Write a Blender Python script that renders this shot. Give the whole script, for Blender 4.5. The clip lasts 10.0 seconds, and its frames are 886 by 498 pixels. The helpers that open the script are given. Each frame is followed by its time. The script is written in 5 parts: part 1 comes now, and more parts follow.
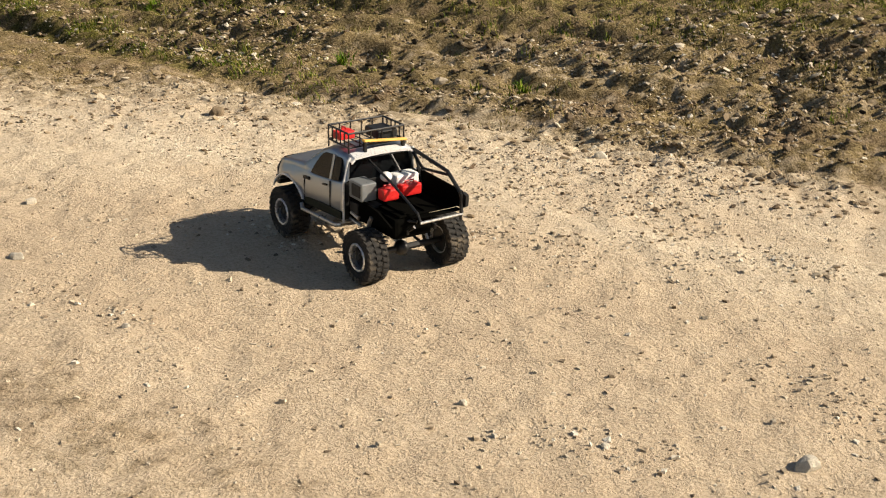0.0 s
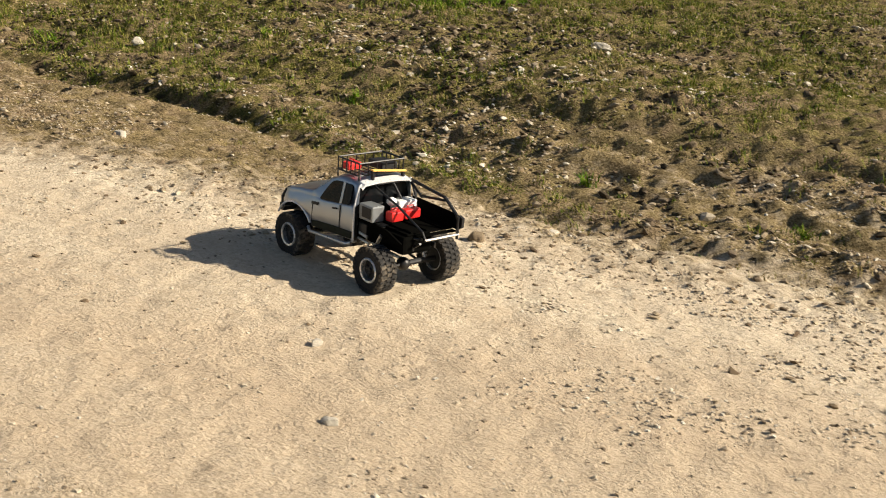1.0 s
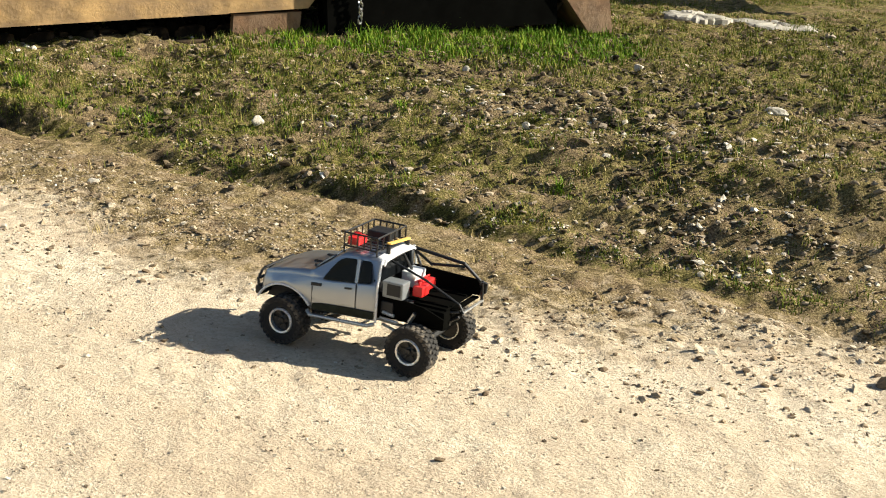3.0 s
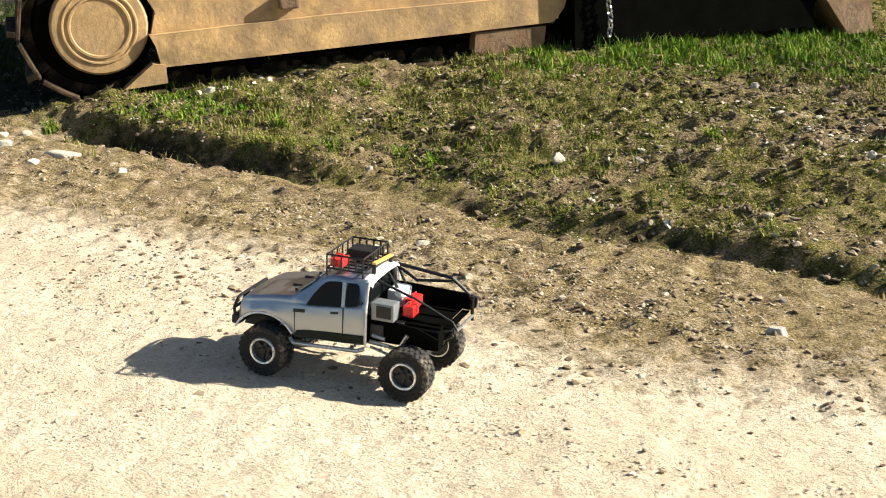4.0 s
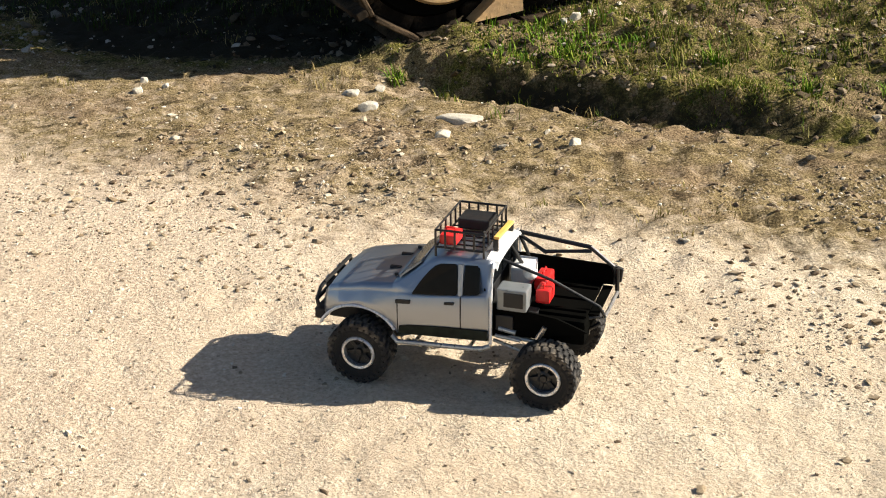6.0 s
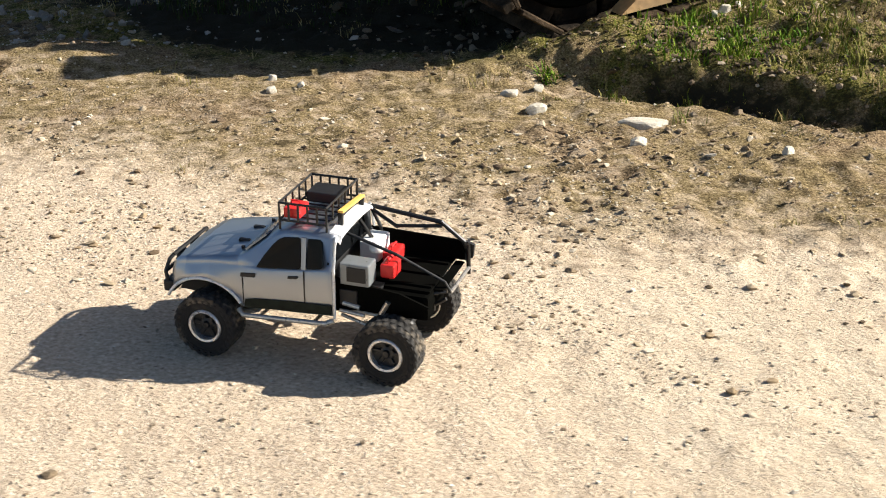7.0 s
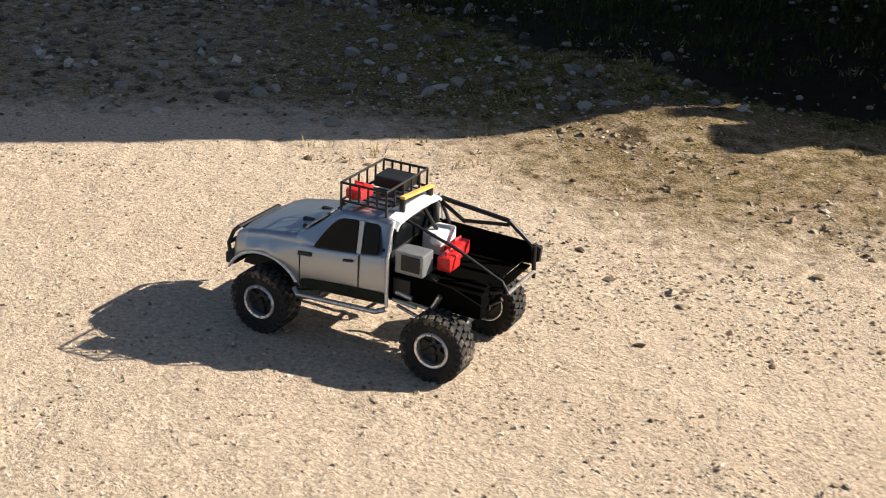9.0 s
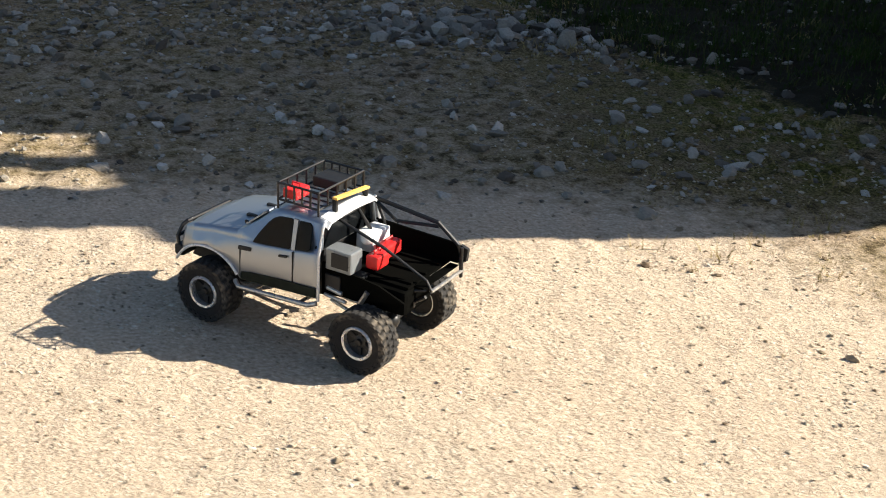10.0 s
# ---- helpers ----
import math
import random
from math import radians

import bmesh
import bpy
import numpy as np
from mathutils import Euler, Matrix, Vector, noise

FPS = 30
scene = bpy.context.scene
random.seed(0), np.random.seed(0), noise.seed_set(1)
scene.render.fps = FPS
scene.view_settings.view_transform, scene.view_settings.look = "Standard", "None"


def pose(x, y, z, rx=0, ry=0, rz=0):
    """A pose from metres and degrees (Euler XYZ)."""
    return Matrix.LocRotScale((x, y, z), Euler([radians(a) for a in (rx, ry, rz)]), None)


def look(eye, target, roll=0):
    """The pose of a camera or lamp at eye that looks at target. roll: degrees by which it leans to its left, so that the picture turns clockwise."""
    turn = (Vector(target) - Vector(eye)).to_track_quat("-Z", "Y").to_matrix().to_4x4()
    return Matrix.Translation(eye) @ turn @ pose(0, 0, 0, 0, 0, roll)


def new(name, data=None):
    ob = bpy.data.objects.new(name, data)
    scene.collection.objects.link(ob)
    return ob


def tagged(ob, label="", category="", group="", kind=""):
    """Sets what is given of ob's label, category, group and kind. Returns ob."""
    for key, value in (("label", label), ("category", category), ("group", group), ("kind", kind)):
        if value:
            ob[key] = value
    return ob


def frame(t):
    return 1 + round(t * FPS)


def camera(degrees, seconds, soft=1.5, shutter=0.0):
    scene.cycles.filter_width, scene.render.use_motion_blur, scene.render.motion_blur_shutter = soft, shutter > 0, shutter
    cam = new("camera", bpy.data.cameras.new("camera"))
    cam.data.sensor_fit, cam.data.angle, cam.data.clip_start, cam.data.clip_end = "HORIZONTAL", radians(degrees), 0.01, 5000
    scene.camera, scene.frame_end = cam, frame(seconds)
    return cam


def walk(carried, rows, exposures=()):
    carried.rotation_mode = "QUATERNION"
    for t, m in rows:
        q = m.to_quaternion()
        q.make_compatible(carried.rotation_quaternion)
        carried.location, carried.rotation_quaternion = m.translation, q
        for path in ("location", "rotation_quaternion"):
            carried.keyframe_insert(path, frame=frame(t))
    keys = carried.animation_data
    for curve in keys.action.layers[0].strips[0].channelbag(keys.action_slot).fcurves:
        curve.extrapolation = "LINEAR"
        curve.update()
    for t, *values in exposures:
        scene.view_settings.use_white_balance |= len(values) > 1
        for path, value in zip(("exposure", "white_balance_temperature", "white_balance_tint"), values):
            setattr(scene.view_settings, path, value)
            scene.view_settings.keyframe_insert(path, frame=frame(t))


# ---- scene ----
# ---------------------------------------------------------------- camera
LENS = 38.0
CAM = [  # seconds, x, y, z, heading, tilt, lean
    (0.0, 3.349, -1.682, 0.954, 3.50, -20.56, 0.44),
    (0.3, 3.274, -1.687, 0.957, 4.66, -18.76, 2.64),
    (0.5, 3.105, -1.603, 0.967, 5.04, -18.36, 3.06),
    (0.7, 2.926, -1.487, 0.971, 5.00, -18.11, 3.60),
    (1.0, 2.685, -1.298, 0.986, 5.36, -17.54, 4.48),
    (1.2, 2.524, -1.238, 1.003, 6.57, -17.49, 4.58),
    (1.5, 2.365, -1.102, 1.000, 6.28, -16.99, 5.07),
    (1.8, 2.170, -1.126, 0.984, 3.60, -16.09, 5.24),
    (2.0, 2.047, -1.048, 0.979, 3.67, -15.88, 4.17),
    (2.2, 1.925, -0.981, 0.984, 5.60, -15.95, 3.69),
    (3.3, 1.121, -0.586, 1.056, -3.25, -16.91, 4.14),
    (3.5, 0.904, -0.497, 1.068, -1.65, -17.17, 3.70),
    (4.0, 0.530, -0.171, 1.070, 1.18, -17.51, 1.32),
    (4.5, -0.000, 0.000, 1.095, 0.00, -18.28, 0.14),
    (5.0, -0.514, 0.295, 1.119, 4.22, -20.37, -0.57),
    (5.2, -0.536, 0.396, 1.088, 7.37, -21.38, -1.39),
    (5.5, -0.637, 0.595, 1.060, 9.54, -22.76, -2.02),
    (5.6, -0.695, 0.653, 1.052, 8.27, -22.85, -1.73),
    (5.7, -0.781, 0.716, 1.055, 4.28, -23.08, -1.05),
    (6.8, -1.461, 1.122, 1.029, -4.47, -23.98, -1.05),
    (6.9, -1.538, 1.165, 1.035, -4.05, -24.30, -0.13),
    (7.0, -1.656, 1.199, 1.044, -4.92, -24.51, -0.02),
    (7.2, -1.982, 1.215, 1.039, -8.06, -24.30, 1.45),
    (7.5, -2.313, 1.423, 1.028, -6.52, -25.02, 0.58),
    (7.7, -2.479, 1.536, 1.038, -4.40, -25.50, 0.15),
    (8.0, -2.685, 1.729, 1.053, -1.75, -26.07, 0.56),
    (8.2, -2.851, 1.774, 1.038, -0.70, -25.90, 0.70),
    (8.5, -3.246, 1.592, 0.975, -7.72, -23.36, 2.31),
    (8.7, -3.308, 1.746, 0.963, -7.76, -23.19, 2.06),
    (9.0, -3.399, 1.906, 0.950, -7.10, -23.01, 2.36),
    (9.3, -3.529, 2.184, 0.993, -6.78, -24.18, 2.78),
    (9.5, -3.614, 2.279, 0.996, -6.09, -24.12, 2.63),
    (9.7, -3.744, 2.338, 1.009, -5.79, -24.38, 3.18),
    (10.0, -4.008, 2.410, 1.024, -6.13, -23.79, 2.82),
]
EXPOSURE = [  # seconds, stops, white balance, tint
    (0.0, 0.68, 6680, 11), (0.5, 0.73, 6620, 10), (1.0, 0.78, 6500, 10), (2.0, 0.93, 6450, 8), (3.5, 1.27, 6050, 6), (4.5, 1.36, 6000, 6), (5.5, 1.10, 6150, 9), (7.0, 1.18, 5920, 10), (8.0, 0.98, 6080, 12), (9.0, 0.91, 6100, 13), (9.5, 1.12, 5950, 11), (10.0, 1.28, 6050, 10)]
cam = camera(LENS, 10.0, soft=1.0, shutter=0.12)
walk(cam, [(t, pose(x, y, z, 90 + tilt, 0, head) @ pose(0, 0, 0, 0, 0, lean)) for t, x, y, z, head, tilt, lean in CAM], EXPOSURE)

TRUCK = [  # seconds, x, y, heading
    (0.0, 3.029, 0.851, 128.1),
    (0.3, 2.792, 1.051, 134.1),
    (0.5, 2.617, 1.235, 134.1),
    (0.7, 2.448, 1.422, 136.4),
    (1.0, 2.225, 1.602, 137.8),
    (1.2, 2.060, 1.717, 140.2),
    (1.5, 1.887, 1.871, 142.6),
    (1.8, 1.766, 1.839, 144.9),
    (2.0, 1.722, 1.872, 147.3),
    (2.2, 1.718, 1.854, 147.8),
    (3.3, 1.025, 2.073, 157.7),
    (3.5, 0.800, 2.139, 160.1),
    (4.0, 0.291, 2.355, 161.6),
    (4.5, -0.256, 2.529, 166.0),
    (5.0, -0.681, 2.711, 164.7),
    (5.2, -0.757, 2.709, 163.9),
    (5.5, -0.828, 2.774, 164.7),
    (5.6, -0.848, 2.794, 164.2),
    (5.7, -0.859, 2.798, 163.0),
    (6.8, -1.500, 3.007, 158.6),
    (6.9, -1.598, 3.074, 159.0),
    (7.0, -1.698, 3.128, 157.1),
    (7.2, -1.951, 3.213, 151.6),
    (7.5, -2.264, 3.434, 151.3),
    (7.7, -2.447, 3.530, 149.7),
    (8.0, -2.656, 3.693, 146.8),
    (8.2, -2.801, 3.753, 145.3),
    (8.5, -3.074, 3.647, 143.4),
    (8.7, -3.156, 3.740, 143.9),
    (9.0, -3.267, 3.799, 146.2),
    (9.3, -3.429, 3.981, 146.5),
    (9.5, -3.577, 4.111, 146.4),
    (9.7, -3.734, 4.239, 146.9),
    (10.0, -4.009, 4.411, 144.9),
]

# ---------------------------------------------------------------- light
SUN_EL, SUN_AZ = 31.5, 2.0  # degrees above the ground; from +x towards +y
world = bpy.data.worlds.new("sky")
scene.world = world
world.use_nodes = True
wn = world.node_tree
sky = wn.nodes.new("ShaderNodeTexSky")
sky.sky_type, sky.sun_disc = "NISHITA", False
sky.sun_elevation, sky.sun_rotation = radians(SUN_EL), radians(90 - SUN_AZ)
wn.nodes["Background"].inputs["Strength"].default_value = 0.045
wn.links.new(sky.outputs["Color"], wn.nodes["Background"].inputs["Color"])
sun = new("sun", bpy.data.lights.new("sun", "SUN"))
sun.data.energy, sun.data.angle, sun.data.color = 5.0, radians(0.5), (1.0, 0.89, 0.72)
sd = Vector((math.cos(radians(SUN_EL)) * math.cos(radians(SUN_AZ)), math.cos(radians(SUN_EL)) * math.sin(radians(SUN_AZ)), math.sin(radians(SUN_EL))))
sun.matrix_world = look(sd * 30, (0, 0, 0))


# ---------------------------------------------------------------- materials
def node(nt, kind, **vals):
    n = nt.nodes.new(kind)
    for k, v in vals.items():
        n.inputs[k.replace("_", " ")].default_value = v
    return n


def mix(nt, fac, a, b):
    m = nt.nodes.new("ShaderNodeMix")
    m.data_type = "RGBA"
    for sock, v in ((m.inputs[0], fac), (m.inputs[6], a), (m.inputs[7], b)):
        if isinstance(v, bpy.types.NodeSocket):
            nt.links.new(v, sock)
        else:
            sock.default_value = v
    return m.outputs[2]


def ramp(nt, src, stops):
    r = nt.nodes.new("ShaderNodeValToRGB")
    nt.links.new(src, r.inputs[0])
    while len(r.color_ramp.elements) < len(stops):
        r.color_ramp.elements.new(0.5)
    for e, (p, c) in zip(r.color_ramp.elements, stops):
        e.position, e.color = p, (*c, 1) if len(c) == 3 else c
    return r.outputs[0]


def grey(v):
    return (v, v, v)


def surface(name, col, rough=0.5, metal=0.0, vary=0.25, scale=40.0, dirt=None, dirt_amount=0.0, bump=0.0, bump_scale=120.0, coat=0.0, dirt_scale=9.0, polish=1.0):
    """A painted, plastic, rubber or metal surface with grain, uneven tone and dust."""
    m = bpy.data.materials.new(name)
    m.use_nodes = True
    nt = m.node_tree
    b = nt.nodes["Principled BSDF"]
    tc = nt.nodes.new("ShaderNodeTexCoord")
    n1 = node(nt, "ShaderNodeTexNoise", Scale=scale, Detail=5.0, Roughness=0.6)
    nt.links.new(tc.outputs["Object"], n1.inputs["Vector"])
    dark = tuple(c * (1 - vary) for c in col)
    light = tuple(min(1, c * (1 + vary)) for c in col)
    c = ramp(nt, n1.outputs["Fac"], [(0.3, dark), (0.7, light)])
    if dirt:
        n2 = node(nt, "ShaderNodeTexNoise", Scale=dirt_scale, Detail=8.0, Roughness=0.7)
        nt.links.new(tc.outputs["Object"], n2.inputs["Vector"])
        f = ramp(nt, n2.outputs["Fac"], [(0.62 - 0.35 * dirt_amount, grey(0)), (0.75 - 0.1 * dirt_amount, grey(min(1, dirt_amount * 1.4)))])
        c = mix(nt, f, c, (*dirt, 1))
    nt.links.new(c, b.inputs["Base Color"])
    r = ramp(nt, n1.outputs["Fac"], [(0.3, grey(max(0.03, rough - 0.08 * polish))), (0.7, grey(min(1, rough + 0.1 * polish)))])
    nt.links.new(r, b.inputs["Roughness"])
    b.inputs["Metallic"].default_value = metal
    b.inputs["Coat Weight"].default_value = coat
    if bump:
        n3 = node(nt, "ShaderNodeTexNoise", Scale=bump_scale, Detail=6.0, Roughness=0.65)
        nt.links.new(tc.outputs["Object"], n3.inputs["Vector"])
        bp = node(nt, "ShaderNodeBump", Strength=bump, Distance=0.01)
        nt.links.new(n3.outputs["Fac"], bp.inputs["Height"])
        nt.links.new(bp.outputs["Normal"], b.inputs["Normal"])
    return m


DUST = (0.42, 0.34, 0.24)
M_SILVER = surface("silver_paint", (0.35, 0.372, 0.405), 0.33, 0.84, 0.015, 14, polish=0.15)
M_SCREEN = surface("sky_blue_screen", (0.20, 0.24, 0.30), 0.2, 0.7, 0.05, 20, polish=0.3)
M_TRIM = surface("pale_trim", (0.72, 0.72, 0.71), 0.3, 0.2, 0.08, 200)
M_BLACK = surface("black_plastic", (0.008, 0.008, 0.0085), 0.55, 0, 0.3, 90)
M_TUBE = surface("black_tube", (0.007, 0.007, 0.0075), 0.42, 0, 0.3, 120)
M_DARKBAND = surface("dark_band", (0.014, 0.018, 0.013), 0.5, 0, 0.5, 60)
M_DARKBAND.node_tree.nodes["Principled BSDF"].inputs["Specular IOR Level"].default_value = 0.1
M_GLASS = surface("tinted_window", (0.006, 0.007, 0.008), 0.16, 0, 0.2, 40)
M_GLASS.node_tree.nodes["Principled BSDF"].inputs["Specular IOR Level"].default_value = 0.12
M_RUBBER = surface("dusty_rubber", (0.009, 0.0085, 0.008), 0.85, 0, 0.35, 140, DUST, 0.1, 0.25, 260, dirt_scale=35)
M_TREAD = surface("dusty_tread", (0.022, 0.020, 0.018), 0.9, 0, 0.4, 140, DUST, 0.32, 0.3, 260, dirt_scale=30)
M_RIM = surface("bright_rim", (0.72, 0.72, 0.72), 0.3, 0.8, 0.1, 200)
M_HUB = surface("dark_hub", (0.03, 0.03, 0.03), 0.4, 0.5, 0.3, 150)
M_STEEL = surface("bare_steel", (0.5, 0.48, 0.45), 0.32, 0.85, 0.25, 150, DUST, 0.2, dirt_scale=40)
M_RED = surface("red_plastic", (0.62, 0.02, 0.018), 0.38, 0, 0.12, 90)
M_WHITE = surface("white_plastic", (0.78, 0.78, 0.76), 0.35, 0, 0.06, 90)
M_YELLOW = surface("yellow_plastic", (0.82, 0.48, 0.11), 0.45, 0, 0.12, 90)
M_SILVERBOX = surface("grey_box", (0.22, 0.235, 0.24), 0.35, 0.3, 0.1, 90)
M_LAMP = surface("lamp_glass", (0.6, 0.6, 0.58), 0.1, 0.2, 0.1, 90)
M_TANMACH = surface("tan_paint", (0.45, 0.285, 0.118), 0.7, 0, 0.45, 9, (0.24, 0.16, 0.09), 0.62, 0.35, 45, dirt_scale=6)
M_MUD = surface("muddy_track", (0.02, 0.015, 0.010), 0.95, 0, 0.5, 14, (0.17, 0.115, 0.068), 0.5, 0.9, 40, dirt_scale=7)
M_MUD.node_tree.nodes["Principled BSDF"].inputs["Specular IOR Level"].default_value = 0.1
# sheenless black: deep shade painted on machine recesses; also the truck's black tray
M_SHADEBLACK = surface("shade_black", (0.004, 0.004, 0.0035), 1.0, 0, 0.3, 10)
M_SHADEBLACK.node_tree.nodes["Principled BSDF"].inputs["Specular IOR Level"].default_value = 0.0
M_RUST = surface("rusty_steel", (0.20, 0.115, 0.06), 0.85, 0.1, 0.45, 14, (0.30, 0.21, 0.13), 0.5, 0.5, 50, dirt_scale=6)
M_GREASE = surface("greasy_black", (0.010, 0.009, 0.007), 0.75, 0, 0.5, 16, (0.07, 0.05, 0.03), 0.2, 0.4, 60, dirt_scale=6)
M_CABGLASS = surface("cab_glass", (0.02, 0.025, 0.025), 0.1, 0, 0.2, 10)


def stone_material(name, stops, bump=0.4):
    m = bpy.data.materials.new(name)
    m.use_nodes = True
    nt = m.node_tree
    b = nt.nodes["Principled BSDF"]
    geo = nt.nodes.new("ShaderNodeNewGeometry")
    tc = nt.nodes.new("ShaderNodeTexCoord")
    c = ramp(nt, geo.outputs["Random Per Island"], stops)
    n = node(nt, "ShaderNodeTexNoise", Scale=180.0, Detail=5.0, Roughness=0.7)
    nt.links.new(tc.outputs["Object"], n.inputs["Vector"])
    f = ramp(nt, n.outputs["Fac"], [(0.35, grey(0.72)), (0.7, grey(1.12))])
    mm = nt.nodes.new("ShaderNodeMix")
    mm.data_type, mm.blend_type = "RGBA", "MULTIPLY"
    mm.inputs[0].default_value = 1.0
    nt.links.new(c, mm.inputs[6])
    nt.links.new(f, mm.inputs[7])
    nt.links.new(mm.outputs[2], b.inputs["Base Color"])
    b.inputs["Roughness"].default_value = 0.9
    b.inputs["Specular IOR Level"].default_value = 0.25
    bp = node(nt, "ShaderNodeBump", Strength=bump, Distance=0.004)
    nt.links.new(n.outputs["Fac"], bp.inputs["Height"])
    nt.links.new(bp.outputs["Normal"], b.inputs["Normal"])
    return m


M_PEBBLE = stone_material("limestone_chips", [(0.0, (0.16, 0.12, 0.08)), (0.2, (0.36, 0.285, 0.195)), (0.5, (0.54, 0.45, 0.325)), (0.8, (0.56, 0.48, 0.36)), (1.0, (0.78, 0.72, 0.60))])
M_RUBBLE = stone_material("rubble", [(0.0, (0.12, 0.082, 0.05)), (0.4, (0.26, 0.19, 0.112)), (0.8, (0.42, 0.335, 0.22)), (1.0, (0.64, 0.56, 0.43))])
M_PALE = stone_material("pale_limestone", [(0.0, (0.42, 0.37, 0.29)), (1.0, (0.62, 0.57, 0.47))])
M_SHARD = stone_material("pale_shards", [(0.0, (0.26, 0.20, 0.13)), (0.5, (0.44, 0.36, 0.25)), (1.0, (0.74, 0.68, 0.56))])
M_CLOD = stone_material("earth_clods", [(0.0, (0.09, 0.065, 0.042)), (0.6, (0.20, 0.15, 0.095)), (1.0, (0.34, 0.27, 0.18))])
M_CHIP = stone_material("verge_chips", [(0.0, (0.024, 0.018, 0.009)), (0.55, (0.085, 0.062, 0.032)), (0.85, (0.18, 0.135, 0.08)), (0.98, (0.32, 0.26, 0.18)), (1.0, (0.58, 0.52, 0.42))])
M_CONCRETE = surface("worn_concrete", (0.40, 0.37, 0.31), 0.9, 0, 0.35, 6, (0.16, 0.14, 0.07), 0.45, 0.6, 40, dirt_scale=5)
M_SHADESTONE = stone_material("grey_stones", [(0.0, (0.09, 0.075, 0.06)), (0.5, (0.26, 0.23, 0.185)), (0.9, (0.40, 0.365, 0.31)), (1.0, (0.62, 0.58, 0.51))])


def blade_material(name, stops):
    m = bpy.data.materials.new(name)
    m.use_nodes = True
    nt = m.node_tree
    b = nt.nodes["Principled BSDF"]
    geo = nt.nodes.new("ShaderNodeNewGeometry")
    c = ramp(nt, geo.outputs["Random Per Island"], stops)
    nt.links.new(c, b.inputs["Base Color"])
    b.inputs["Roughness"].default_value = 0.7
    b.inputs["Specular IOR Level"].default_value = 0.08
    return m


M_GRASS = blade_material("grass_blades", [(0.0, (0.035, 0.07, 0.006)), (0.4, (0.10, 0.14, 0.012)), (0.75, (0.19, 0.19, 0.028)), (1.0, (0.36, 0.31, 0.11))])
M_LUSH = blade_material("lush_blades", [(0.0, (0.05, 0.12, 0.006)), (0.6, (0.12, 0.21, 0.013)), (1.0, (0.26, 0.29, 0.035))])
# darker copy of the grass colours, painting in the shade by the machine
M_SHADEGRASS = blade_material("shaded_blades", [(0.0, (0.02, 0.04, 0.006)), (0.6, (0.04, 0.06, 0.012)), (1.0, (0.08, 0.08, 0.03))])
M_DRY = blade_material("dry_blades", [(0.0, (0.13, 0.13, 0.03)), (0.5, (0.28, 0.21, 0.08)), (1.0, (0.44, 0.35, 0.17))])


